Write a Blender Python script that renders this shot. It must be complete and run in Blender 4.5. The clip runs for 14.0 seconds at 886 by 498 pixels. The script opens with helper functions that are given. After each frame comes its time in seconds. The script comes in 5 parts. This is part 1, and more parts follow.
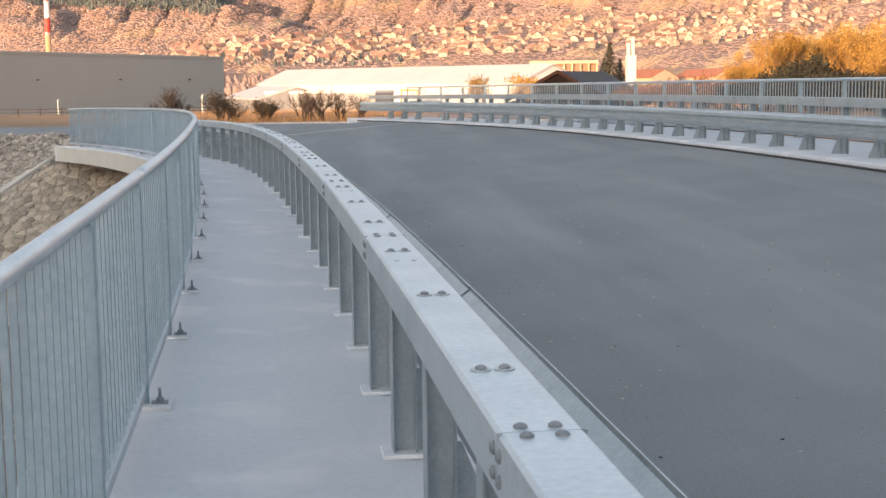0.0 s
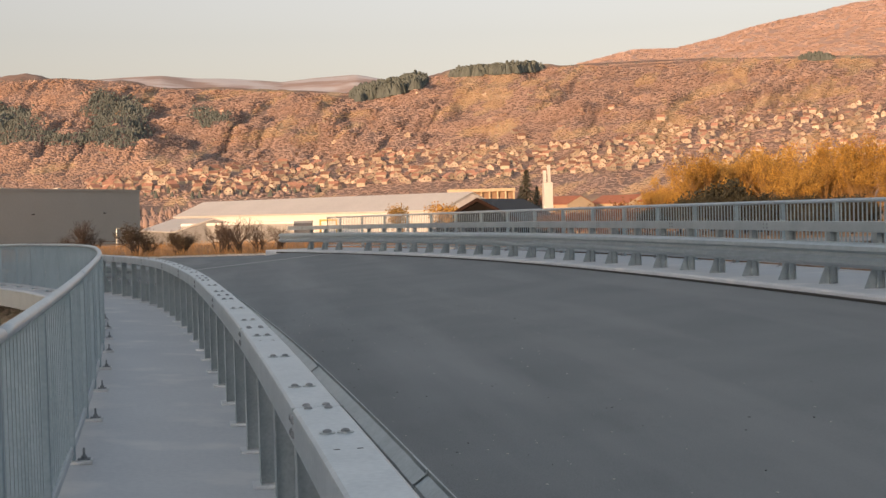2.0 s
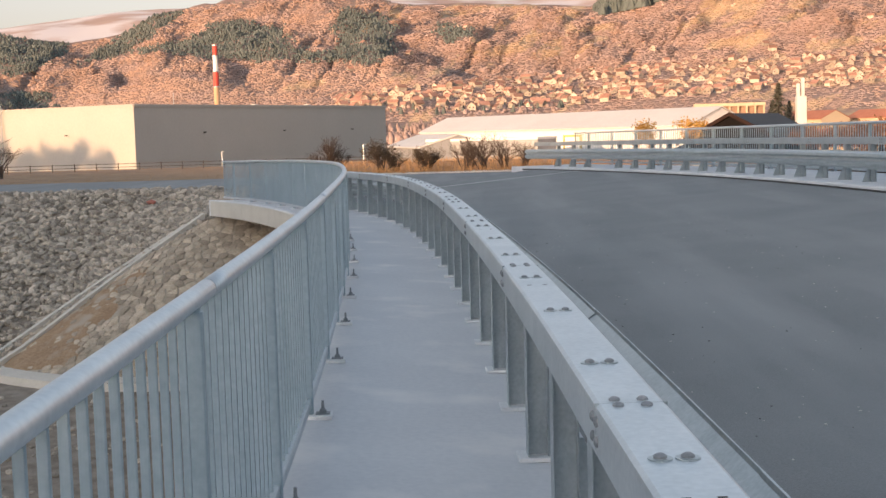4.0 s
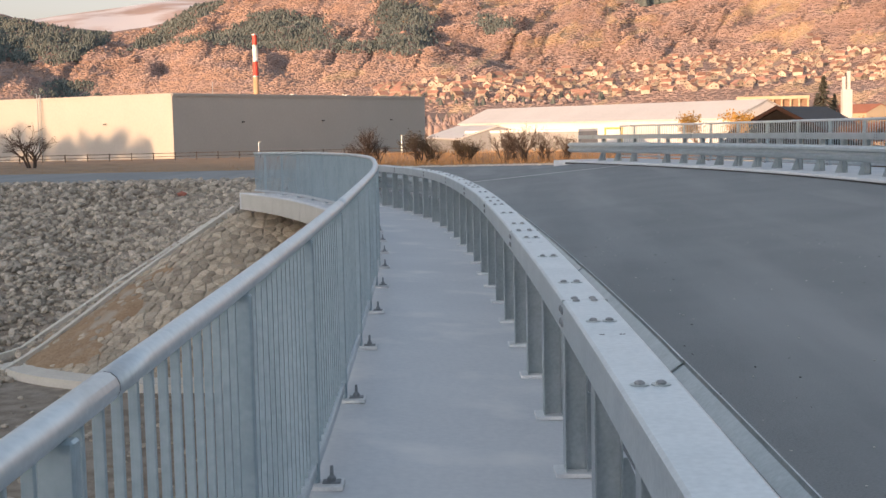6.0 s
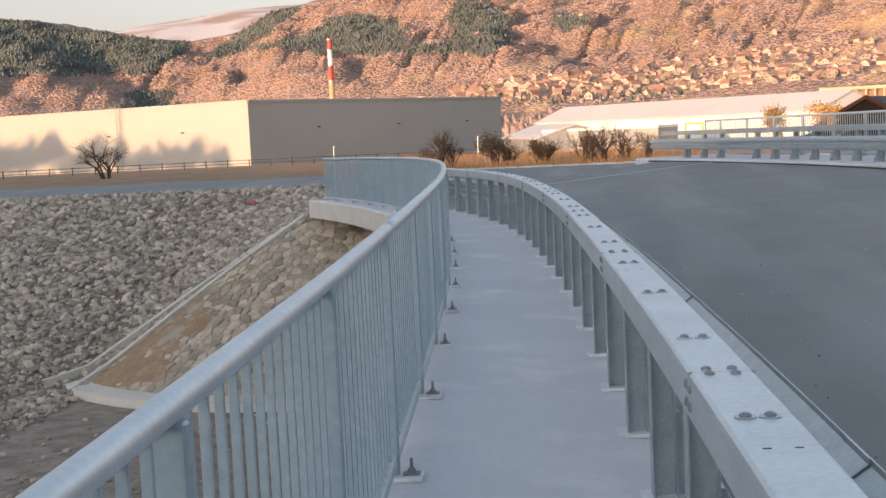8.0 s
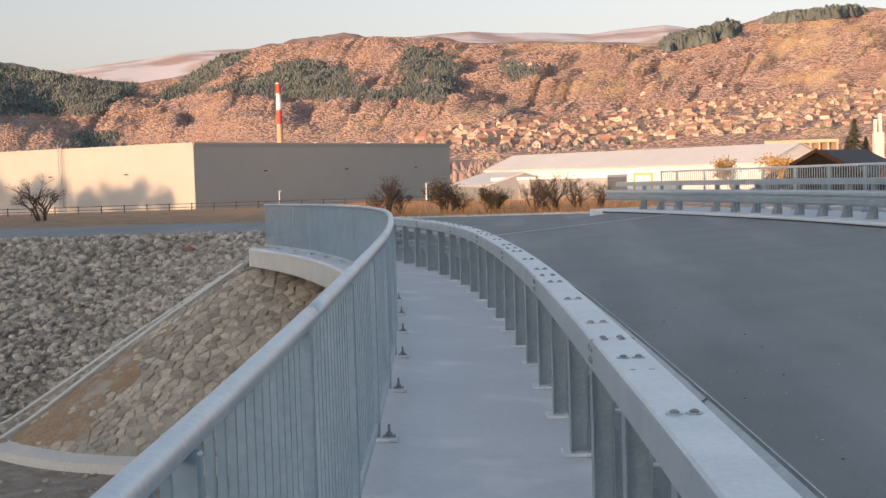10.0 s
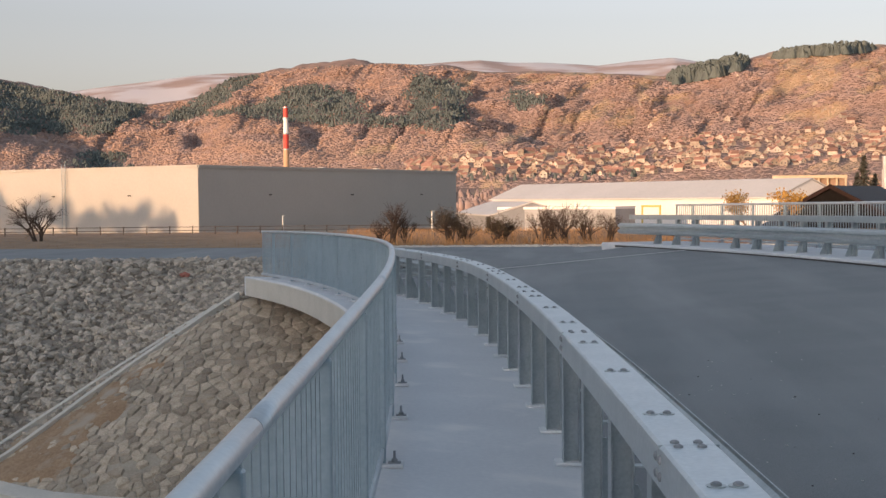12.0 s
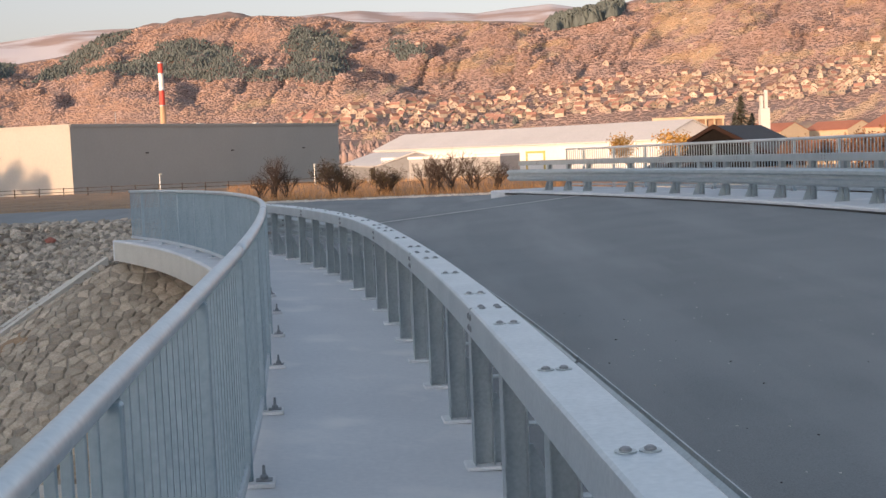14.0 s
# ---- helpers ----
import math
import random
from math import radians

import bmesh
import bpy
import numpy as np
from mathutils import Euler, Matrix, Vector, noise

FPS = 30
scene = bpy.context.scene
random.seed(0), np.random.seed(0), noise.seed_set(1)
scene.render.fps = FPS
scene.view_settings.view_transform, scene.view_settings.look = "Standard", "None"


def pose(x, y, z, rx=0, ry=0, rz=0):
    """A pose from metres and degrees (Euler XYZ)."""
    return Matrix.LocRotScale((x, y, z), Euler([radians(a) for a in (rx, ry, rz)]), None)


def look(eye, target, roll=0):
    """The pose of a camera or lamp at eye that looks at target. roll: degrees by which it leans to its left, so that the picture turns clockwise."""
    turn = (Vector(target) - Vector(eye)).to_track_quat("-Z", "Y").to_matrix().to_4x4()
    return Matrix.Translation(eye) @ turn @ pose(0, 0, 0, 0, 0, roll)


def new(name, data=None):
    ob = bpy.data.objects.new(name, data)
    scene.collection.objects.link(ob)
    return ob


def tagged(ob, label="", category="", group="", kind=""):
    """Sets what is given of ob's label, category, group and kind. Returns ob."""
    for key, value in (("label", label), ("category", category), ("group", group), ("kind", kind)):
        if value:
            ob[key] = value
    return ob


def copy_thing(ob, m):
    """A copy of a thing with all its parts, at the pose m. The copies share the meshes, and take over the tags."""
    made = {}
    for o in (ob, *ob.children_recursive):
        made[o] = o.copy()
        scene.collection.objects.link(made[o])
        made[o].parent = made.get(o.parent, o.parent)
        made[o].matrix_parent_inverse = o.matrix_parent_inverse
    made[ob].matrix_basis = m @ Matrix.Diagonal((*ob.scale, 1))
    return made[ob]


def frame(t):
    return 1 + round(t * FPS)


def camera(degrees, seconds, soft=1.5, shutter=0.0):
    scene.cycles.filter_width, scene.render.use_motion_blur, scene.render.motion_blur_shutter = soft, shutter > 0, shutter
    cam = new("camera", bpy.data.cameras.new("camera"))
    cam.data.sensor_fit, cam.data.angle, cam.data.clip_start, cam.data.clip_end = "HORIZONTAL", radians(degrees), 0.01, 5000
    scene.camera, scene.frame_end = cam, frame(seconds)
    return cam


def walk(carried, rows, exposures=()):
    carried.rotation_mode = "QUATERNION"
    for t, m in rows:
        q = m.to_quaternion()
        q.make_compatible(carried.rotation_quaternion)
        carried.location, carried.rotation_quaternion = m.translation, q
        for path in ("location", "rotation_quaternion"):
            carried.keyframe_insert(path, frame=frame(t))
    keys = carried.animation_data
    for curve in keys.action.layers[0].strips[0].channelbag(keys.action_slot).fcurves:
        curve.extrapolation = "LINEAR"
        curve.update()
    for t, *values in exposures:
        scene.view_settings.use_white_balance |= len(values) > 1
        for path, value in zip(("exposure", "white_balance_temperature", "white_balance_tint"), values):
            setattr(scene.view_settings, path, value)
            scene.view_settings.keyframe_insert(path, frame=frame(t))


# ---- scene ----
cam = camera(37.6, 14.0)
PATH = [
    (0, (0.516, 0.164, 1.741), (0.694, 2.14, 1.487), -0.6),
    (0.5, (0.553, 0.673, 1.727), (0.799, 2.655, 1.628), -0.1),
    (1, (0.552, 1.031, 1.74), (0.793, 3.015, 1.69), -0.1),
    (1.5, (0.511, 1.406, 1.752), (0.801, 3.384, 1.721), -0.4),
    (2, (0.536, 1.638, 1.741), (0.841, 3.613, 1.681), -1.5),
    (2.5, (0.55, 1.974, 1.76), (0.819, 3.954, 1.676), -0.9),
    (3, (0.492, 2.428, 1.758), (0.735, 4.409, 1.63), -1.7),
    (3.5, (0.494, 2.804, 1.742), (0.607, 4.795, 1.587), -2.5),
    (4, (0.413, 3.279, 1.743), (0.346, 5.27, 1.564), -1.6),
    (4.2, (0.359, 3.463, 1.754), (0.29, 5.453, 1.564), -2.9),
    (6.3, (0.337, 5.24, 1.768), (0.187, 7.225, 1.576), -0.5),
    (6.5, (0.352, 5.402, 1.778), (0.178, 7.384, 1.573), -0.5),
    (7, (0.322, 5.917, 1.757), (0.122, 7.895, 1.536), -2.0),
    (7.5, (0.302, 6.335, 1.747), (0.105, 8.314, 1.536), -1.8),
    (8, (0.25, 6.823, 1.764), (0.003, 8.799, 1.578), -2.7),
    (8.2, (0.202, 6.999, 1.773), (-0.028, 8.977, 1.59), -2.7),
    (10.3, (0.015, 8.895, 1.777), (-0.148, 10.885, 1.662), -1.7),
    (10.5, (-0.013, 9.056, 1.798), (-0.186, 11.045, 1.675), -2.3),
    (11, (-0.142, 9.478, 1.831), (-0.222, 11.473, 1.713), -3.7),
    (11.5, (-0.126, 10.003, 1.792), (-0.226, 11.999, 1.704), -1.9),
    (12, (-0.139, 10.429, 1.808), (-0.309, 12.421, 1.732), -0.5),
    (12.5, (-0.181, 10.834, 1.81), (-0.281, 12.83, 1.73), -1.5),
    (13, (-0.15, 11.4, 1.783), (-0.278, 13.393, 1.672), -0.3),
    (13.5, (-0.19, 11.81, 1.764), (-0.328, 13.801, 1.626), -0.0),
    (14, (-0.228, 12.282, 1.766), (-0.225, 14.276, 1.611), -2.3),
]
EXPOSURES = [(0, 1.81, 6600, 10), (0.5, 1.63, 6680, 10), (1, 1.21, 6750, 10), (1.5, 1.04, 6800, 10), (2, 0.99, 6850, 10), (2.5, 1.14, 6670, 10), (3, 1.26, 6500, 10), (3.5, 1.38, 6470, 10), (4, 1.49, 6450, 10), (6.5, 1.44, 6300, 10), (7.5, 1.48, 6270, 10), (8, 1.48, 6250, 10), (10.5, 1.3, 6150, 10), (11, 1.31, 6150, 10), (11.5, 1.26, 6150, 10), (12, 1.08, 6150, 10), (12.5, 1.09, 6130, 10), (13, 1.16, 6100, 10), (13.5, 1.26, 6070, 10), (14, 1.26, 6050, 10)]
walk(cam, [(t, look(eye, target, roll)) for t, eye, target, roll in PATH], EXPOSURES)

# ---- world, sun ----
SUN_AZ = radians(214)   # compass bearing of the low evening sun, clockwise from +y
SUN_EL = radians(6.5)
world = bpy.data.worlds.new("world")
scene.world = world
world.use_nodes = True
wn = world.node_tree
sky = wn.nodes.new("ShaderNodeTexSky")
sky.sky_type = 'NISHITA'
sky.sun_disc = False
sky.sun_elevation = SUN_EL
sky.sun_rotation = SUN_AZ
sky.air_density, sky.dust_density, sky.ozone_density = 1.0, 2.0, 1.8
grade = wn.nodes.new("ShaderNodeHueSaturation")
grade.inputs["Saturation"].default_value = 0.36
wn.links.new(sky.outputs[0], grade.inputs["Color"])
# warm evening haze towards the horizon, cooler overhead
way = wn.nodes.new("ShaderNodeTexCoord")
up = wn.nodes.new("ShaderNodeSeparateXYZ")
wn.links.new(way.outputs["Generated"], up.inputs[0])
rise = wn.nodes.new("ShaderNodeMapRange")
rise.inputs[1].default_value, rise.inputs[2].default_value = 0.0, 0.5
wn.links.new(up.outputs[2], rise.inputs[0])
tint = wn.nodes.new("ShaderNodeMix")
tint.data_type = 'RGBA'
tint.inputs[6].default_value, tint.inputs[7].default_value = (0.90, 0.745, 0.685, 1.0), (0.925, 0.985, 1.055, 1.0)
wn.links.new(rise.outputs[0], tint.inputs[0])
warm = wn.nodes.new("ShaderNodeMix")
warm.data_type, warm.blend_type = 'RGBA', 'MULTIPLY'
warm.inputs[0].default_value = 1.0
wn.links.new(tint.outputs[2], warm.inputs[7])
wn.links.new(grade.outputs[0], warm.inputs[6])
wn.links.new(warm.outputs[2], wn.nodes["Background"].inputs[0])
wn.nodes["Background"].inputs[1].default_value = 0.15
sun = new("sun", bpy.data.lights.new("sun", 'SUN'))
sun.data.energy, sun.data.angle, sun.data.color = 2.7, radians(0.6), (1.0, 0.585, 0.30)
to_sun = Vector((math.sin(SUN_AZ) * math.cos(SUN_EL), math.cos(SUN_AZ) * math.cos(SUN_EL), math.sin(SUN_EL)))
sun.matrix_world = look(to_sun * 50, (0, 0, 0))


# ---- materials ----
def rgb(c):
    return (*c, 1.0)


def mat(name, a, b, rough=0.7, metal=0.0, scale=5.0, fine=60.0, bump=0.1, per=None, mix=0.5, third=None, third_scale=0.6, third_at=(0.5, 0.6), third_stretch=(1, 1, 1), dist=0.01, vary=0.35, spec=0.5):
    """A procedural surface: two colours mixed by noise at two scales, an optional stain colour, bump, and a random shift per object or island."""
    m = bpy.data.materials.new(name)
    m.use_nodes = True
    t = m.node_tree
    n, l = t.nodes, t.links
    bs = n["Principled BSDF"]
    co = n.new("ShaderNodeTexCoord")
    geo = n.new("ShaderNodeNewGeometry")
    n1 = n.new("ShaderNodeTexNoise")
    n1.inputs["Scale"].default_value, n1.inputs["Detail"].default_value = scale, 5
    n2 = n.new("ShaderNodeTexNoise")
    n2.inputs["Scale"].default_value, n2.inputs["Detail"].default_value = fine, 3
    for k in (n1, n2):
        l.new(geo.outputs["Position"], k.inputs["Vector"])
    add = n.new("ShaderNodeMath")
    add.operation = 'MULTIPLY_ADD'
    add.inputs[1].default_value = mix
    l.new(n2.outputs[0], add.inputs[0])
    sub = n.new("ShaderNodeMath")
    sub.operation = 'MULTIPLY'
    sub.inputs[1].default_value = 1 - mix
    l.new(n1.outputs[0], sub.inputs[0])
    l.new(sub.outputs[0], add.inputs[2])
    ramp = n.new("ShaderNodeMapRange")
    ramp.inputs[1].default_value, ramp.inputs[2].default_value = 0.35, 0.65
    l.new(add.outputs[0], ramp.inputs[0])
    mx = n.new("ShaderNodeMix")
    mx.data_type = 'RGBA'
    mx.inputs[6].default_value, mx.inputs[7].default_value = rgb(a), rgb(b)
    l.new(ramp.outputs[0], mx.inputs[0])
    col = mx.outputs[2]
    if third:
        n3 = n.new("ShaderNodeTexNoise")
        n3.inputs["Scale"].default_value, n3.inputs["Detail"].default_value = third_scale, 6
        st = n.new("ShaderNodeVectorMath")
        st.operation = 'MULTIPLY'
        st.inputs[1].default_value = third_stretch
        l.new(geo.outputs["Position"], st.inputs[0])
        l.new(st.outputs[0], n3.inputs["Vector"])
        r3 = n.new("ShaderNodeMapRange")
        r3.inputs[1].default_value, r3.inputs[2].default_value = third_at
        l.new(n3.outputs[0], r3.inputs[0])
        m3 = n.new("ShaderNodeMix")
        m3.data_type = 'RGBA'
        l.new(r3.outputs[0], m3.inputs[0])
        l.new(col, m3.inputs[6])
        m3.inputs[7].default_value = rgb(third)
        col = m3.outputs[2]
    if per:
        hs = n.new("ShaderNodeHueSaturation")
        rnd = geo.outputs["Random Per Island"] if per == "island" else n.new("ShaderNodeObjectInfo").outputs["Random"]
        mr = n.new("ShaderNodeMapRange")
        mr.inputs[3].default_value, mr.inputs[4].default_value = 1 - vary, 1 + vary
        l.new(rnd, mr.inputs[0])
        l.new(mr.outputs[0], hs.inputs["Value"])
        l.new(col, hs.inputs["Color"])
        col = hs.outputs[0]
    l.new(col, bs.inputs["Base Color"])
    bs.inputs["Roughness"].default_value, bs.inputs["Metallic"].default_value = rough, metal
    bs.inputs["Specular IOR Level"].default_value = spec
    if bump:
        bp = n.new("ShaderNodeBump")
        bp.inputs["Strength"].default_value, bp.inputs["Distance"].default_value = bump, dist
        l.new(add.outputs[0], bp.inputs["Height"])
        l.new(bp.outputs[0], bs.inputs["Normal"])
    return m


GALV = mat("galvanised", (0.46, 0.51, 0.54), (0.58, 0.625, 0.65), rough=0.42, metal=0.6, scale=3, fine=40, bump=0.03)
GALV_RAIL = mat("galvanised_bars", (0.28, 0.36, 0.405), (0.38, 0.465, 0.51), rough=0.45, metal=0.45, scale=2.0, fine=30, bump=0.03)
GALV_DULL = mat("galvanised_dull", (0.33, 0.375, 0.39), (0.45, 0.495, 0.51), rough=0.42, metal=0.7, scale=6, fine=50, bump=0.03)
BOLT = mat("bolt_steel", (0.20, 0.215, 0.225), (0.29, 0.30, 0.315), rough=0.6, metal=0.2, bump=0.05)
CONCRETE = mat("sidewalk_concrete", (0.545, 0.56, 0.58), (0.625, 0.635, 0.645), rough=0.85, scale=0.9, fine=25, bump=0.12, third=(0.72, 0.71, 0.70), third_scale=1.3, third_at=(0.55, 0.72))
FASCIA = mat("fascia_concrete", (0.46, 0.445, 0.395), (0.56, 0.54, 0.485), rough=0.85, scale=1.2, fine=18, bump=0.1)
PALE_JOINT = mat("joint_mortar", (0.44, 0.43, 0.41), (0.56, 0.55, 0.52), rough=0.9, scale=2, fine=20, bump=0.1)
ASPHALT = mat("asphalt", (0.163, 0.170, 0.173), (0.230, 0.236, 0.237), rough=0.82, scale=0.5, fine=75, bump=0.9, mix=0.55, third=(0.27, 0.272, 0.27), third_scale=1.0, third_at=(0.46, 0.70), third_stretch=(0.75, 0.09, 1.0))
ROCK = mat("riprap_stone", (0.275, 0.236, 0.188), (0.455, 0.395, 0.322), rough=0.9, scale=3, fine=20, bump=0.4, per="island", vary=0.4)
ROCK_ONE = mat("loose_stone", (0.275, 0.236, 0.188), (0.455, 0.395, 0.322), rough=0.9, scale=3, fine=20, bump=0.4, per="object", vary=0.4)
PAVE = mat("pitched_stone", (0.30, 0.245, 0.18), (0.47, 0.40, 0.31), rough=0.9, scale=3, fine=20, bump=0.4, per="object", vary=0.33)
PAVE_REST = mat("pitched_stone_rest", (0.30, 0.245, 0.18), (0.47, 0.40, 0.31), rough=0.9, scale=3, fine=20, bump=0.4, per="island", vary=0.33)
MORTAR = mat("mortar", (0.40, 0.36, 0.29), (0.50, 0.45, 0.37), rough=0.9, scale=2, fine=20, bump=0.3)
WALL_PANEL = mat("hall_cladding", (0.388, 0.370, 0.335), (0.42, 0.402, 0.365), rough=0.55, scale=0.2, fine=3, bump=0.0)
WHITE = mat("white_sheet", (0.72, 0.70, 0.67), (0.80, 0.78, 0.75), rough=0.5, scale=0.3, fine=4, bump=0.0)
ROOF_GREY = mat("grey_roof", (0.55, 0.53, 0.50), (0.63, 0.60, 0.57), rough=0.6, scale=0.2, fine=3, bump=0.0)
RED = mat("red_paint", (0.50, 0.05, 0.03), (0.58, 0.07, 0.05), rough=0.6, bump=0.0)
DARK = mat("dark", (0.02, 0.018, 0.016), (0.04, 0.036, 0.03), rough=0.8)
TIMBER = mat("dark_timber", (0.03, 0.022, 0.018), (0.055, 0.042, 0.034), rough=0.8)
SLATE = mat("slate_tiles", (0.055, 0.055, 0.06), (0.085, 0.082, 0.085), rough=0.8, spec=0.2)

GALV_WAVE = mat("galvanised_beam", (0.35, 0.41, 0.435), (0.46, 0.52, 0.545), rough=0.45, metal=0.5, scale=4, fine=45, bump=0.03)
FOOT = mat("foot_zinc", (0.62, 0.63, 0.64), (0.74, 0.75, 0.75), rough=0.6, metal=0.1, scale=8, fine=60, bump=0.03)


# ---- mesh helpers ----
def part(name, bm, material, parent=None, label="", smooth=False):
    me = bpy.data.meshes.new(name)
    bm.to_mesh(me)
    bm.free()
    me.materials.append(material)
    if smooth:
        me.polygons.foreach_set("use_smooth", [True] * len(me.polygons))
    ob = new(name, me)
    if parent is not None:
        ob.parent = parent
    if label:
        tagged(ob, label)
    return ob


def mesh_from(name, verts, faces, material, parent=None, smooth=False, label=""):
    me = bpy.data.meshes.new(name)
    me.from_pydata(verts, [], faces)
    me.update()
    me.materials.append(material)
    if smooth:
        me.polygons.foreach_set("use_smooth", [True] * len(me.polygons))
    ob = new(name, me)
    if parent is not None:
        ob.parent = parent
    if label:
        tagged(ob, label)
    return ob


def thing(name, label, category, at=(0, 0, 0), rz=0.0, group="", kind=""):
    ob = new(name)
    ob.matrix_world = Matrix.Translation(at) @ Matrix.Rotation(rz, 4, 'Z')
    ob.empty_display_size = 0.1
    return tagged(ob, label, category, group, kind)


def box(bm, x0, x1, y0, y1, z0, z1, m=None, bevel=0.0):
    r = bmesh.ops.create_cube(bm, size=1.0, matrix=Matrix.LocRotScale(((x0 + x1) / 2, (y0 + y1) / 2, (z0 + z1) / 2), None, (x1 - x0, y1 - y0, z1 - z0)))
    vs = r["verts"]
    if bevel:
        es = list({e for v in vs for e in v.link_edges})
        r2 = bmesh.ops.bevel(bm, geom=es, offset=bevel, segments=1, affect='EDGES')
        vs = list({v for f in r2["faces"] for v in f.verts} | {v for v in vs if v.is_valid})
    if m is not None:
        bmesh.ops.transform(bm, matrix=m, verts=vs)
    return vs


def cyl(bm, r, z0, z1, seg=10, x=0.0, y=0.0, r2=None, m=None):
    mm = Matrix.Translation((x, y, (z0 + z1) / 2))
    if m is not None:
        mm = m @ mm
    return bmesh.ops.create_cone(bm, cap_ends=True, segments=seg, radius1=r, radius2=r if r2 is None else r2, depth=z1 - z0, matrix=mm)["verts"]


# ---- plan: the curved lines of the bridge ----
def crest(y):
    return -0.00026 * max(y - 14.0, 0.0) ** 2


class Line:
    """A plan curve from headings (radians to the left of +y) at arc lengths."""

    def __init__(self, x0, y0, knots, step=0.25):
        s0, s1 = knots[0][0], knots[-1][0]
        n = int((s1 - s0) / step)
        self.s = np.linspace(s0, s1, n + 1)
        self.h = np.interp(self.s, [k[0] for k in knots], [k[1] for k in knots])
        mid = (self.h[1:] + self.h[:-1]) / 2
        ds = np.diff(self.s)
        self.x = np.r_[0, np.cumsum(-np.sin(mid) * ds)]
        self.y = np.r_[0, np.cumsum(np.cos(mid) * ds)]
        self.x += x0 - np.interp(0.0, self.s, self.x)
        self.y += y0 - np.interp(0.0, self.s, self.y)

    def at(self, s, off=0.0):
        """Place and heading at s, off metres to the right."""
        h = float(np.interp(s, self.s, self.h))
        return float(np.interp(s, self.s, self.x)) + off * math.cos(h), float(np.interp(s, self.s, self.y)) + off * math.sin(h), h

    def arc(self, off, s0, s1):
        ss = np.arange(s0, s1, 0.05)
        p = np.array([self.at(s, off)[:2] for s in ss])
        return ss, np.r_[0, np.cumsum(np.hypot(*np.diff(p, axis=0).T))]


# s = 0 where the near guardrail passes y = 3.76 at a post
LEFT = Line(0.978, 3.76, [(-22, .034), (0, .042), (5, .052), (10, .073), (15, .083), (19, .112), (23, .132), (26, .18), (29, .24), (32, .29), (35, .33), (38, .378), (42, .457), (48, .554)])
RIGHT = Line(9.42, 16.0, [(-36, -.02), (-10, .0), (0, .03), (9, .07), (17, .12), (27, .25), (38.5, .38), (44, .42)])


def zl(y):
    return crest(y)


def zr(y):
    return 0.49 - 0.00012 * max(y - 16.0, 0.0) ** 2


def sweep(name, line, s0, s1, profile, zf, material, parent=None, step=0.5, smooth=False, label="", closed=True):
    """A profile of (right, up) points carried along a plan line, capped at both ends."""
    ss = np.linspace(s0, s1, max(2, int(abs(s1 - s0) / step) + 1))
    verts, faces, k = [], [], len(profile)
    for s in ss:
        for o, u in profile:
            x, y, h = line.at(s, o)
            verts.append((x, y, zf(line.at(s)[1]) + u))
    for i in range(len(ss) - 1):
        for j in range(k if closed else k - 1):
            a, b = i * k + j, i * k + (j + 1) % k
            faces.append((a, a + k, b + k, b))
    if closed:
        faces.append(tuple(range(k)))
        faces.append(tuple(range((len(ss) - 1) * k + k - 1, (len(ss) - 1) * k - 1, -1)))
    return mesh_from(name, verts, faces, material, parent, smooth, label)


def tube(r, cz, cx=0.0, n=12):
    return [(cx + r * math.sin(2 * math.pi * i / n), cz + r * math.cos(2 * math.pi * i / n)) for i in range(n)]


# ---- ground sheet ----
def smooth01(t):
    t = np.clip(t, 0, 1)
    return t * t * (3 - 2 * t)


APEX = (-8.6, 45.2)
SKY_AZ = [-180, -60, -40, -30, -24, -22.2, -20.7, -19.2, -17.5, -16.0, -15.3, -13.9, -11.9, -9.55, -7.2, -4.8, -2.85, 0.1, 2.7, 4.75, 6.5, 8.2, 10.5, 13.4, 18, 20.4, 23, 27.7, 40, 60, 180]
SKY_EL = [1, 2, 4.6, 5.4, 5.2, 4.8, 4.6, 4.3, 4.1, 4.35, 4.5, 5.3, 5.65, 5.85, 5.95, 5.8, 5.5, 5.45, 5.32, 5.2, 5.47, 5.84, 6.0, 6.12, 6.17, 6.17, 6.1, 5.85, 5.5, 2, 1]


FAR_AZ = [-60, -24, -20.3, -19.1, -17, -15.6, -13.9, -9, -4.35, -3.15, -1.8, -0.3, 1.95, 3.3, 5.2, 10, 16.2, 17.4, 19.2, 21, 22.4, 23.5, 25, 26.6, 27.6, 34, 60]
FAR_EL = [2, 4.3, 4.69, 4.88, 5.16, 5.34, 5.46, 5.6, 5.93, 5.99, 5.86, 5.83, 5.68, 5.83, 5.94, 5.0, 6.35, 6.6, 6.6, 6.97, 7.32, 7.54, 7.76, 8.05, 8.08, 7.6, 2]


def lattice(ix, iy, seed):
    """A repeatable random number in 0..1 for each whole-numbered place."""
    h = (ix.astype(np.int64) * 374761393 + iy.astype(np.int64) * 668265263 + seed * 974711) & 0x7fffffff
    h = ((h ^ (h >> 13)) * 1274126177) & 0x7fffffff
    return ((h ^ (h >> 16)) & 0xffff) / 65535.0


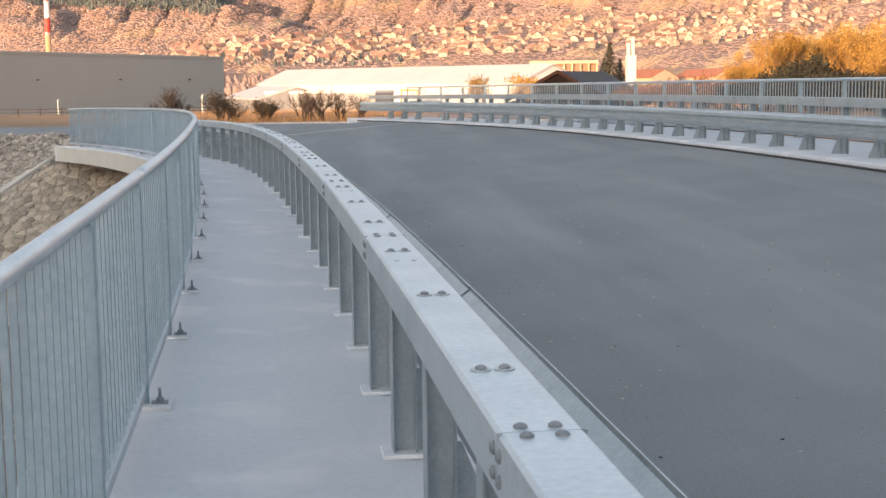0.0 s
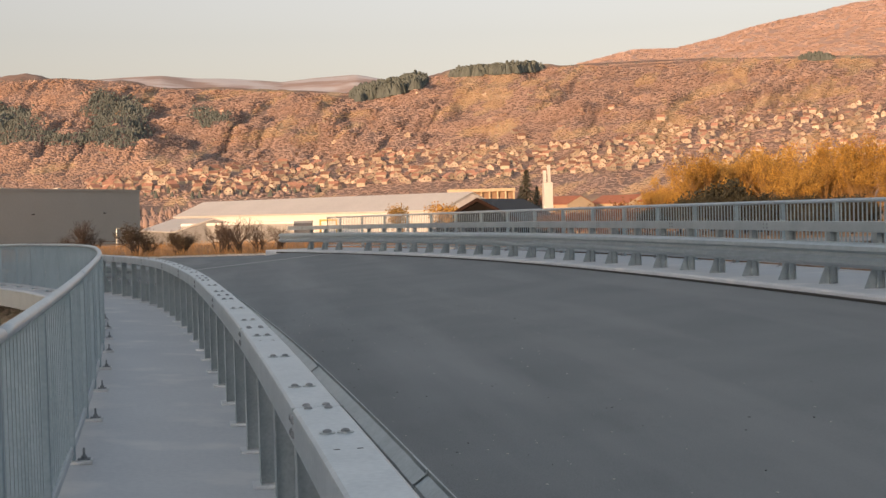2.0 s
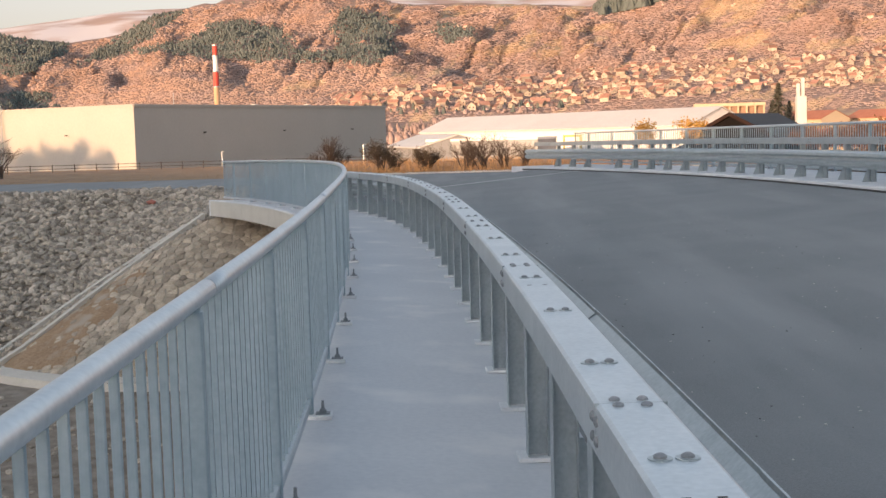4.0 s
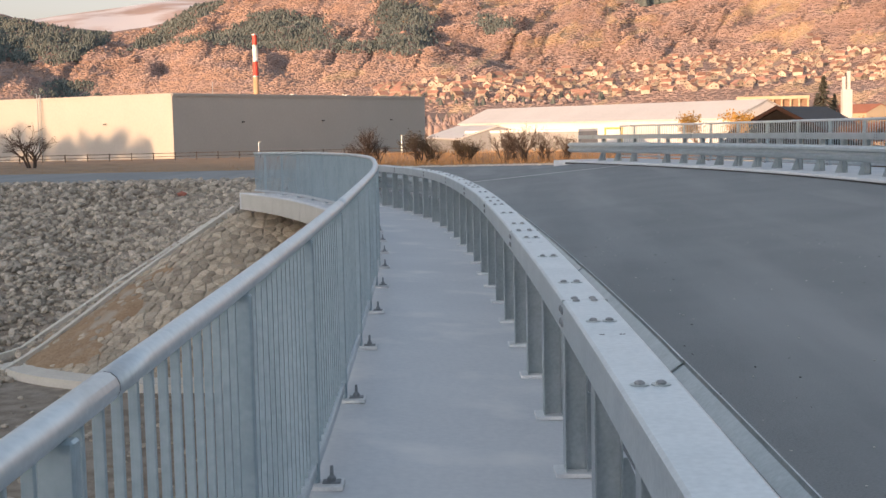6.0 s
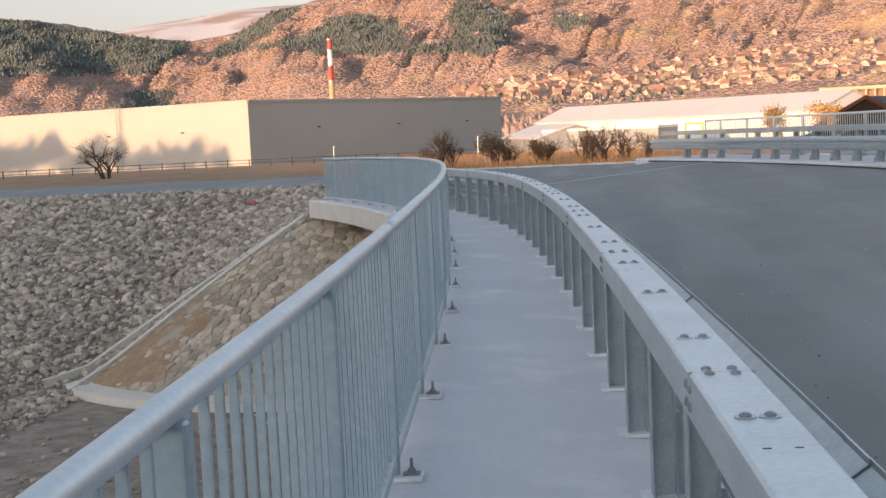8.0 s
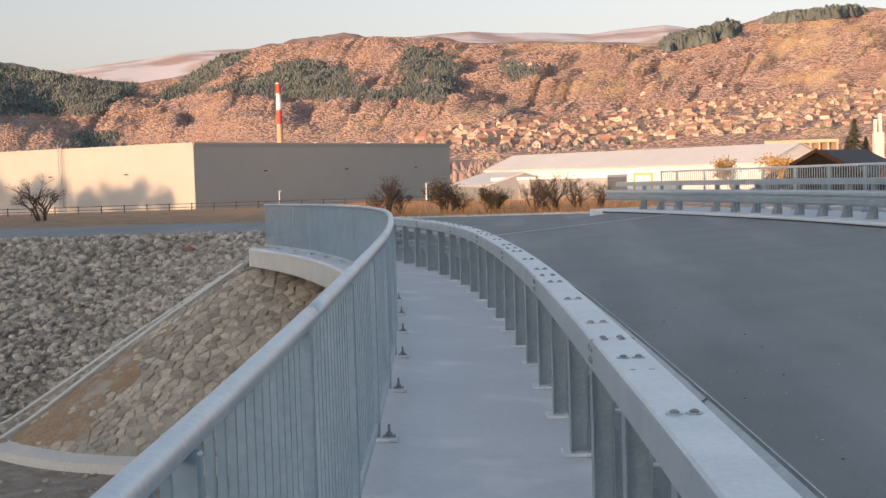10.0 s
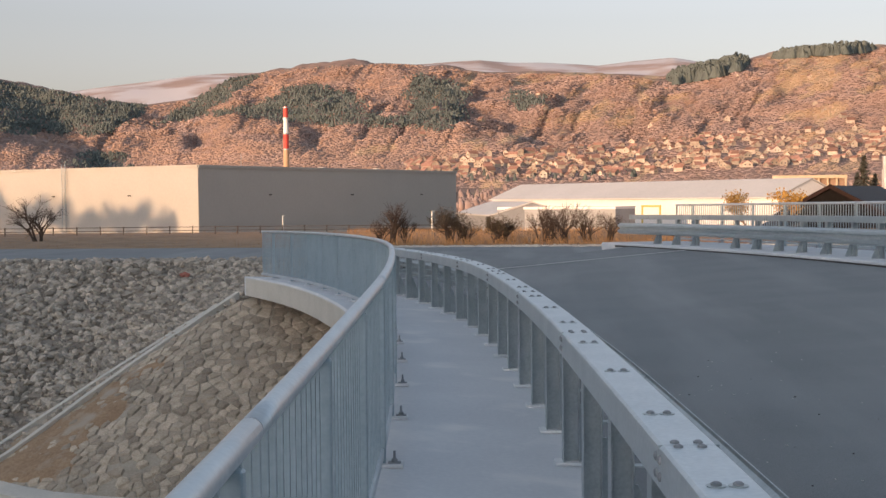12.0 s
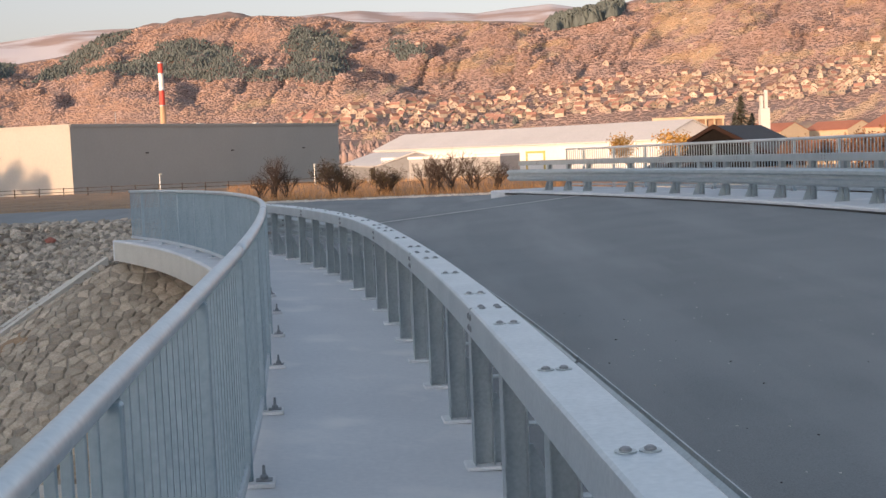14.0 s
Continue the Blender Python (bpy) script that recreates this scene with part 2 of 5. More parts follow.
def soft_noise(x, y, seed, octaves=3):
    """Smooth noise of about -1 to 1 in a plane."""
    x, y = np.asarray(x, float), np.asarray(y, float)
    total, amp, norm = 0.0, 1.0, 0.0
    for k in range(octaves):
        fx, fy = x * 2 ** k, y * 2 ** k
        ix, iy = np.floor(fx), np.floor(fy)
        u, v = smooth01(fx - ix), smooth01(fy - iy)
        q = [lattice(ix + i, iy + j, seed + k) for j in (0, 1) for i in (0, 1)]
        total = total + amp * ((q[0] * (1 - u) + q[1] * u) * (1 - v) + (q[2] * (1 - u) + q[3] * u) * v)
        norm += amp
        amp *= .55
    return (total / norm - .5) * 2


# clearings on the slope: bearing, height angle, half width, half height, in degrees
CLEARINGS = ((13.0, 5.5, .7, .16), (13.7, 4.95, .6, .2), (13.2, 4.4, .6, .14), (10.9, 3.5, 1.3, .22), (15.0, 3.2, 1.3, .22), (17.5, 3.45, 1.0, .2), (20.0, 3.6, .9, .18), (20.9, 4.85, 1.4, .24), (21.6, 5.65, .9, .13), (25.8, 4.5, .9, .2), (27.0, 5.5, .9, .13), (1.2, 3.52, 1.3, .24), (0.0, 5.25, 1.9, .13), (5.1, 4.3, 1.0, .12), (-7.8, 2.2, 1.2, .17))


def open_land(az, el):
    """Above zero where the slope lies open as meadow or field; strips run aslant up the hill."""
    az, el = np.asarray(az, float), np.asarray(el, float)
    p, q = az * .88 + el * .47, el * .88 - az * .47
    f = soft_noise(p * .5, q * 1.7, 3) * .8 + soft_noise(p * 1.3, q * 4.2, 9) * .45 - .30
    f = f + np.interp(az, [-8, -4, 6, 10], [-.5, -.05, -.02, .10])
    wob = soft_noise(az * 1.1, el * 3.5, 15) * .35
    for a, e, w, h in CLEARINGS:
        da = az - a
        f = np.maximum(f, (.9 + wob - np.hypot(da / w, (el - e - da * .17) / h)) * .8)
    return f


def ground_z(x, y):
    """Height of the land."""
    x, y = np.asarray(x, float), np.asarray(y, float)
    r = np.hypot(x, y - 8)
    az = np.degrees(np.arctan2(x, y - 8))
    # plain, dropping a little towards the halls
    z = -0.35 - 2.6 * smooth01((y - 95) / 75) + 0 * x
    # river bed and its stone bank
    yf = np.interp(x, [-40, -20, -14.3, -9], [36, 37.5, 40.2, 46])
    zf = np.interp(x, [-14.3, -9], [-5.0, -0.95])
    up = np.clip((y - yf) / (55.0 - yf), 0, 1)
    bank = np.where(y < yf, -5.0 + (zf + 5.0) * np.clip(1 - (yf - y) * 1.2, 0, 1), zf + (-0.35 - zf) * up)
    z = np.where(y < 56.0, np.minimum(z, bank), z)
    ra = np.hypot(np.minimum(x - APEX[0], 0), y - APEX[1])
    cone = -0.95 - 4.05 * ra / 7.4
    z = np.where((y < 56) & (x > -17), np.maximum(z, np.maximum(cone, -5.0)), z)
    z = np.where((x > -8.6) & (y > 45.2) & (y < 60), np.minimum(-0.75, z), z)
    z = np.where((x > -8.6) & (x < 9) & (y > 46.5) & (y < 60), -0.7, z)
    z = np.where((x > 9) & (y < 60) & (y > 30), -4.0, z)
    # near bank, behind the camera
    z = np.where(y < -14, np.minimum(-0.6, -5 + 4.4 * smooth01((-14 - y) / 8)), z)
    # hills
    el = np.interp(az, SKY_AZ, SKY_EL)
    crest_r = 2100.0
    f = np.clip((r - 480) / (crest_r - 480), 0, 1)
    top = crest_r * np.tan(np.radians(el)) + 1.7 + 2.95
    hill = top * (0.62 * f + 0.38 * smooth01(f))
    far = 4000 * np.tan(np.radians(np.interp(az, FAR_AZ, FAR_EL)))
    back = smooth01((r - crest_r) / 350)
    hill = hill * (1 - 0.25 * back)
    hill = hill + (far - hill) * smooth01((r - 2400) / 1600)
    z = z + np.where(np.abs(az) < 75, hill, 0)
    # unseen rise on the sunny side, added behind the bridge to shade it
    sx, sy = math.sin(SUN_AZ), math.cos(SUN_AZ)
    along = x * sx + y * sy
    across = x * sy - y * sx
    return z, r, az, along, across


def full_z(x, y):
    z, r, az, along, across = ground_z(x, y)
    n = np.sin(x * .011 + 1.3) * np.cos(y * .009 + .4) + .5 * np.sin(x * .031 + y * .017) + .35 * np.sin(y * .043 - x * .052 + 2) + .3 * np.sin((x + y) * .021 * 2.2 + 4)
    amp = np.clip((r - 560) / 500, 0, 1) * np.clip((2400 - r) / 500, 0.0, 1)
    z = z + n * amp * 6.0 * np.where(r > 1900, .3, 1)
    # gullies that run down the slope, aslant
    lean = az * .9 - (r - 1000) * .0042
    cut_in = 1 - np.abs(soft_noise(lean * .75, r * .0012 + 5, 31, 2)) * 2
    fine_cut = 1 - np.abs(soft_noise(lean * 2.1 + 9, r * .0022, 37, 2)) * 2
    z = z - (np.maximum(cut_in, 0) ** 2 * 6 + np.maximum(fine_cut, 0) ** 2 * 2.2) * amp * np.clip((2000 - r) / 300, 0, 1) * np.clip((r - 700) / 300, 0, 1)
    spur = np.sin(az * .62 + r * .0042) + .5 * np.sin(az * 1.35 + r * .006 + 1) + .25 * np.sin(az * 2.6 + r * .011 + 2.4)
    z = z + spur * amp * 3.6 * np.clip((2000 - r) / 400, 0, 1)
    z = z + soft_noise(x * .004, y * .004, 71) * 16 * np.clip((r - 2500) / 400, 0, 1) * np.clip((3990 - r) / 700, 0, 1)
    # height of the unseen rise, set by how far its shadow must reach
    ridge = 23.3 * smooth01((along - 55) / 90) * (1 - smooth01((along - 330) / 200)) * (1 - smooth01((across - 330) / 90)) * smooth01((across + 420) / 120)
    return z + np.maximum(ridge, 0)


def ground_material():
    m = bpy.data.materials.new("land")
    m.use_nodes = True
    t = m.node_tree
    n, l = t.nodes, t.links
    bs = n["Principled BSDF"]
    bs.inputs["Roughness"].default_value = 0.95
    geo = n.new("ShaderNodeNewGeometry")
    sep = n.new("ShaderNodeSeparateXYZ")
    l.new(geo.outputs["Position"], sep.inputs[0])

    def noise_of(scale, detail=5, lo=0.4, hi=0.6):
        k = n.new("ShaderNodeTexNoise")
        k.inputs["Scale"].default_value, k.inputs["Detail"].default_value = scale, detail
        l.new(geo.outputs["Position"], k.inputs["Vector"])
        r = n.new("ShaderNodeMapRange")
        r.inputs[1].default_value, r.inputs[2].default_value = lo, hi
        l.new(k.outputs[0], r.inputs[0])
        return r.outputs[0]

    def mixed(fac, a, b):
        k = n.new("ShaderNodeMix")
        k.data_type = 'RGBA'
        l.new(fac, k.inputs[0])
        for v, i in ((a, 6), (b, 7)):
            if isinstance(v, tuple):
                k.inputs[i].default_value = rgb(v)
            else:
                l.new(v, k.inputs[i])
        return k.outputs[2]

    def range_of(sock, lo, hi):
        r = n.new("ShaderNodeMapRange")
        r.inputs[1].default_value, r.inputs[2].default_value = lo, hi
        l.new(sock, r.inputs[0])
        return r.outputs[0]

    wood = mixed(noise_of(0.05, 6), (0.215, 0.145, 0.115), (0.29, 0.195, 0.155))
    field = mixed(noise_of(0.02, 6), (0.36, 0.255, 0.155), (0.46, 0.34, 0.21))
    cover = n.new("ShaderNodeAttribute")
    cover.attribute_name = "open_land"
    hill = mixed(cover.outputs["Fac"], wood, field)
    # paler mauve for the farthest range: distance haze is put into this colour
    bare = mixed(noise_of(0.004, 8, 0.3, 0.7), (0.34, 0.245, 0.21), (0.48, 0.36, 0.315))
    # old snow on the western range
    snow = n.new("ShaderNodeMath")
    snow.operation = 'MULTIPLY'
    l.new(noise_of(0.006, 9, 0.44, 0.58), snow.inputs[0])
    l.new(range_of(sep.outputs[0], 800, 350), snow.inputs[1])
    bare = mixed(snow.outputs[0], bare, (0.58, 0.54, 0.54))
    grass = mixed(noise_of(0.8, 6), (0.24, 0.15, 0.085), (0.32, 0.205, 0.12))
    soil = mixed(noise_of(1.6, 7), (0.20, 0.16, 0.12), (0.30, 0.25, 0.20))
    near = mixed(range_of(sep.outputs[1], 58, 66), soil, grass)
    ln = n.new("ShaderNodeVectorMath")
    ln.operation = 'LENGTH'
    l.new(geo.outputs["Position"], ln.inputs[0])
    land = mixed(range_of(ln.outputs["Value"], 350, 600), near, hill)
    l.new(mixed(range_of(ln.outputs["Value"], 2500, 2800), land, bare), bs.inputs["Base Color"])
    bp = n.new("ShaderNodeBump")
    bp.inputs["Strength"].default_value, bp.inputs["Distance"].default_value = 0.5, 0.1
    l.new(noise_of(4.0, 8, 0.2, 0.8), bp.inputs["Height"])
    l.new(bp.outputs[0], bs.inputs["Normal"])
    return m


def build_ground():
    front = np.r_[np.arange(-44, -28, 0.4), np.arange(-28, 31, 0.14), np.arange(31, 44.1, 0.4)]
    azs = np.radians(np.r_[np.arange(-180, -44, 4), front, np.arange(46, 179, 4)])
    rs = np.r_[0.002, np.arange(3, 18, 1.5), np.arange(18, 75, 0.45), np.geomspace(75, 480, 50)[:-1], np.geomspace(480, 4300, 130)]
    a, r = np.meshgrid(azs, rs)
    x, y = r * np.sin(a), 8 + r * np.cos(a)
    z = full_z(x, y)
    na, nr = len(azs), len(rs)
    verts = np.stack([x, y, z], -1).reshape(-1, 3).tolist()
    i, j = np.meshgrid(np.arange(nr - 1), np.arange(na), indexing="ij")
    j2 = (j + 1) % na
    faces = np.stack([i * na + j, i * na + j2, (i + 1) * na + j2, (i + 1) * na + j], -1).reshape(-1, 4)[:, ::-1].tolist()
    ob = mesh_from("ground", verts, faces, ground_material(), smooth=True)
    el = np.degrees(np.arctan2(z - 1.75, r))
    cover = np.clip(open_land(np.degrees(a), el) / .12 + .5, 0, 1)
    layer = ob.data.attributes.new("open_land", 'FLOAT', 'POINT')
    layer.data.foreach_set("value", cover.ravel().astype(np.float32))
    tagged(ob, "dry grass plain, river bed and wooded winter hills", "ground", kind="structure")


build_ground()

# ---- bridge deck ----
S_END = 43.7
deck = thing("bridge", "new concrete road bridge with pale raised walkways", "bridge", kind="structure")
sweep("walkway", LEFT, -21, S_END, [(-1.72, 0.018), (0.33, -0.105), (0.36, -0.13), (0.36, -0.45), (-1.0, -0.45), (-1.5, -0.50), (-1.75, -0.50), (-1.75, -0.01)], zl, CONCRETE, deck)
sweep("outer_walkway", RIGHT, -32, 40.2, [(-0.72, 0.0), (2.2, 0.0), (2.25, -0.03), (2.25, -0.6), (1.2, -0.7), (-0.75, -0.5), (-0.75, -0.03)], zr, CONCRETE, deck)

for k in range(16):
    s0 = -20.5 + k * 4.0
    sweep("fascia_panel", LEFT, s0 + 0.008, min(s0 + 3.992, S_END - 0.01), [(-1.768, -0.495), (-1.768, -0.03), (-1.753, -0.015), (-1.753, -0.495)], zl, FASCIA, deck, label="cast beige concrete edge panel" if k == 0 else "")


ROAD_N = 90


def road_point(k, w):
    """A point of the banked carriageway: k along it (0 to ROAD_N - 1), w across it from the near kerb (0 to 1)."""
    a, b = -21 + (S_END - 0.6 + 21) * k / (ROAD_N - 1), -30 + 68.0 * k / (ROAD_N - 1)
    x0, y0, _ = LEFT.at(a, 0.37)
    x1, y1, _ = RIGHT.at(b, -0.76)
    z = (1 - w) * (zl(y0) - 0.22) + w * (zr(y1) - 0.10)
    return (x0 + (x1 - x0) * w, y0 + (y1 - y0) * w, z)


def build_road():
    """The carriageway, banked between the two kerbs."""
    verts, faces, ws = [], [], np.linspace(0, 1, 9)
    for i in range(ROAD_N):
        verts += [road_point(i, float(w)) for w in ws]
    k = len(ws)
    for i in range(ROAD_N - 1):
        for j in range(k - 1):
            faces.append((i * k + j, i * k + j + 1, (i + 1) * k + j + 1, (i + 1) * k + j))
    top = len(verts)
    verts += [(x, y, z - 0.3) for x, y, z in verts]
    faces += [tuple(top + v for v in f[::-1]) for f in list(faces)]
    tagged(mesh_from("road", verts, faces, ASPHALT, smooth=True), "fresh dark grey asphalt carriageway on the bridge", "road", kind="structure")
    # pale sealed joint across the end of the deck
    verts, faces = [], []
    for i in range(25):
        w = i / 24
        for dk in (-0.16, 0.16):
            x, y, z = road_point(87.4 - 4.0 * w + dk, w)
            verts.append((x, y, z + 0.012))
    for i in range(24):
        faces.append((2 * i, 2 * i + 2, 2 * i + 3, 2 * i + 1))
    n = len(verts)
    verts += [(x, y, z - 0.03) for x, y, z in verts]
    faces = [q[::-1] for q in faces] + [tuple(n + v for v in q) for q in faces]
    tagged(mesh_from("expansion_joint", verts, faces, PALE_JOINT), "pale sealed joint across the asphalt", "road joint", kind="structure")


build_road()
# approach road and side road beyond the joint
xs, ys = np.linspace(-70, 45, 93), np.linspace(0, 1, 16)
v, f = [], []
for w in ys:
    for xx in xs:
        y0 = float(np.interp(xx, [-12, -8.6, -7.7, -7.2, 2.7, 12, 45], [55.6, 54.6, 50.0, 46.4, 49.4, 54, 56]))
        yy = y0 + (67 - y0) * w
        zz = float(np.interp(xx, [-9, -6.8, 2.7, 12], [-0.25, -0.42, 0.10, -0.1]))
        u = float(smooth01(w * 2.2))
        v.append((xx, yy, zz + (-0.25 - zz) * u))
for i in range(len(ys) - 1):
    for j in range(len(xs) - 1):
        f.append((i * len(xs) + j, i * len(xs) + j + 1, (i + 1) * len(xs) + j + 1, (i + 1) * len(xs) + j))
tagged(mesh_from("road", v, f, ASPHALT, smooth=True), "grey asphalt approach and side road", "road", kind="structure")


# ---- near guardrail ----
POST = 4.0 / 3


def guard_post(base=-0.072, h=0.80):
    """One I-shaped steel post on its base plate; the walkway side is -x."""
    t = thing("guardrail_post", "galvanised steel post bolted to the bridge walkway", "guardrail post", group="guardrail posts")
    bm = bmesh.new()
    box(bm, -0.052, 0.052, -0.004, 0.004, base, h)
    box(bm, -0.060, -0.052, -0.062, 0.062, base, h, bevel=0.002)
    box(bm, 0.052, 0.060, -0.062, 0.062, base, h, bevel=0.002)
    part("shaft", bm, GALV_DULL, t)
    bm = bmesh.new()
    box(bm, -0.112, 0.27, -0.10, 0.10, base - 0.012, base + 0.012, bevel=0.004)
    plate = part("base_plate", bm, FOOT, t)
    bm = bmesh.new()
    a = [bm.verts.new(p) for p in ((0.06, -0.005, base), (0.24, -0.005, base), (0.24, -0.005, base + 0.04), (0.085, -0.005, base + 0.42), (0.06, -0.005, base + 0.42))]
    b = [bm.verts.new((v.co.x, 0.005, v.co.z)) for v in a]
    bm.faces.new(a)
    bm.faces.new(b[::-1])
    for q in range(5):
        bm.faces.new((a[q], b[q], b[(q + 1) % 5], a[(q + 1) % 5]))
    part("gusset", bm, GALV_DULL, t)
    bm = bmesh.new()
    box(bm, 0.060, 0.370, -0.035, 0.035, 0.44, 0.45)
    box(bm, 0.060, 0.370, -0.035, 0.035, 0.56, 0.57)
    box(bm, 0.360, 0.370, -0.035, 0.035, 0.45, 0.56)
    part("spacer", bm, GALV_DULL, t)
    bm = bmesh.new()
    box(bm, -0.0625, -0.0605, 0.030, 0.042, h - 0.075, h - 0.045)
    part("slot_rim", bm, WHITE, t)
    me = None
    for xx in (0.1, 0.22):
        for yy in (-0.08, 0.08):
            if me is None:
                bm = bmesh.new()
                cyl(bm, 0.016, 0, 0.020, 6)
                cyl(bm, 0.008, 0.02, 0.034, 6)
                o = part("anchor_bolt", bm, BOLT, plate)
                me = o.data
            else:
                o = new("anchor_bolt", me)
                o.parent = plate
            o.matrix_basis = Matrix.Translation((xx, yy, base))
    return t


def bolt_mesh(washer):
    """A round headed bolt, with a washer if wanted."""
    bm = bmesh.new()
    if washer:
        cyl(bm, 0.031, 0, 0.004, 14)
    z0 = 0.004 if washer else 0.0
    cyl(bm, 0.0175, z0, z0 + 0.006, 10, r2=0.017)
    cyl(bm, 0.017, z0 + 0.006, z0 + 0.011, 10, r2=0.009)
    me = bpy.data.meshes.new("bolt")
    bm.to_mesh(me)
    bm.free()
    me.materials.append(BOLT)
    if washer:
        me.materials.append(GALV_DULL)
        for f in me.polygons:
            f.material_index = 1 if f.center.z < 0.0041 else 0
    return me


rail = thing("guardrail", "galvanised steel guardrail with a box beam on top", "guardrail")
sweep("top_beam", LEFT, -18.7, 41.5, [(-0.105, 0.905), (-0.102, 0.921), (-0.090, 0.93), (0.095, 0.93), (0.107, 0.921), (0.110, 0.905), (0.110, 0.78), (0.095, 0.78), (0.095, 0.905), (-0.09, 0.905), (-0.09, 0.78), (-0.105, 0.78)], zl, GALV, rail)
W = [(0.440, 0.66), (0.444, 0.635), (0.515, 0.605), (0.520, 0.545), (0.448, 0.505), (0.448, 0.455), (0.520, 0.415), (0.515, 0.355), (0.444, 0.325), (0.440, 0.30)]
# the near beam shows its hollow back, with the turned lip outermost
WN = [(0.436, 0.664), (0.432, 0.645), (0.376, 0.605), (0.372, 0.545), (0.434, 0.505), (0.434, 0.455), (0.372, 0.415), (0.376, 0.355), (0.432, 0.325), (0.436, 0.30)]
# duller steel than the top beam, which also deepens the shade in the hollow
sweep("wave_beam", LEFT, -18.7, 41.5, WN + [(o + 0.006, u) for o, u in WN][::-1], zl, GALV_DULL, rail)
gp = guard_post()
first = True
for i in range(-13, 32):
    x, y, h = LEFT.at(i * POST, 0.02)
    m = Matrix.Translation((x, y, zl(y))) @ Matrix.Rotation(h, 4, 'Z')
    if first:
        gp.matrix_basis = m
        first = False
    else:
        copy_thing(gp, m)
washer_bolt, plain_bolt = bolt_mesh(True), bolt_mesh(False)
for i in range(-13, 32):
    x, y, h = LEFT.at(i * POST)
    m = Matrix.Translation((x, y, zl(y) + 0.93)) @ Matrix.Rotation(h, 4, 'Z')
    for q in (-0.034, 0.034):
        o = new("bolt", washer_bolt)
        o.parent = rail
        o.matrix_basis = m @ Matrix.Translation((q, 0, 0))
    if i % 3 == 2:
        x, y, h = LEFT.at(i * POST + POST / 2)
        m = Matrix.Translation((x, y, zl(y) + 0.93)) @ Matrix.Rotation(h, 4, 'Z')
        for q in (-0.042, 0.042):
            for w in (-0.04, 0.04):
                o = new("bolt", plain_bolt)
                o.parent = rail
                o.matrix_basis = m @ Matrix.Translation((q, w, 0))
        bm = bmesh.new()
        box(bm, -0.1058, 0.1108, -0.0014, 0.0014, -0.14, 0.0008, m)
        part("beam_seam", bm, GALV_DULL, rail)
        for q in (-0.04, 0.04):
            bm = bmesh.new()
            box(bm, q - 0.011, q + 0.011, 0.32 - POST, 0.328 - POST, -0.002, 0.0012, m)
            part("slot", bm, DARK, rail)
        # lapped joint of the wave beam with its dark bolts
        sj = i * POST + POST / 2
        sweep("lap_plate", LEFT, sj - 0.16, sj + 0.16, [(o - 0.007, u + 0.004) for o, u in WN] + [(o - 0.001, u + 0.004) for o, u in WN][::-1], zl, GALV_DULL, rail, step=0.16)
        for q, w in ((0.46, -0.10), (0.46, 0.10), (0.36, -0.10), (0.36, 0.10)):
            bm = bmesh.new()
            cyl(bm, 0.012, -0.03, 0.0, 6, m=m @ Matrix.Translation((0.372, w, q - 0.93 + 0.12)) @ Matrix.Rotation(radians(90), 4, 'Y'))
            part("lap_bolt", bm, DARK, rail)
        for q in (-0.045, -0.105):
            for w in (-0.04, 0.04):
                o = new("bolt", plain_bolt)
                o.parent = rail
                o.matrix_basis = m @ Matrix.Translation((-0.105, w, q)) @ Matrix.Rotation(radians(-90), 4, 'Y')

# ---- railings ----
def piece(name, bm, material):
    me = bpy.data.meshes.new(name)
    bm.to_mesh(me)
    bm.free()
    me.materials.append(material)
    return me


bm = bmesh.new()
box(bm, -0.012, 0.012, -0.007, 0.007, 0.10, 1.215, bevel=0.002)
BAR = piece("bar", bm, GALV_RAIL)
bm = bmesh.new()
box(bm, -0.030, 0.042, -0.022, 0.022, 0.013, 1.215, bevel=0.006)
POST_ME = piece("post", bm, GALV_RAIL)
bm = bmesh.new()
box(bm, -0.09, 0.16, -0.08, 0.08, -0.01, 0.014, bevel=0.003)
PLATE = piece("foot_plate", bm, FOOT)
bm = bmesh.new()
box(bm, 0.055, 0.145, -0.035, 0.035, 0.014, 0.022, bevel=0.002)
cyl(bm, 0.024, 0.022, 0.040, 6, 0.10)
cyl(bm, 0.020, 0.040, 0.050, 8, 0.10, r2=0.011)
cyl(bm, 0.010, 0.05, 0.098, 8, 0.10, r2=0.008)
NUT = piece("anchor_bolt", bm, BOLT)


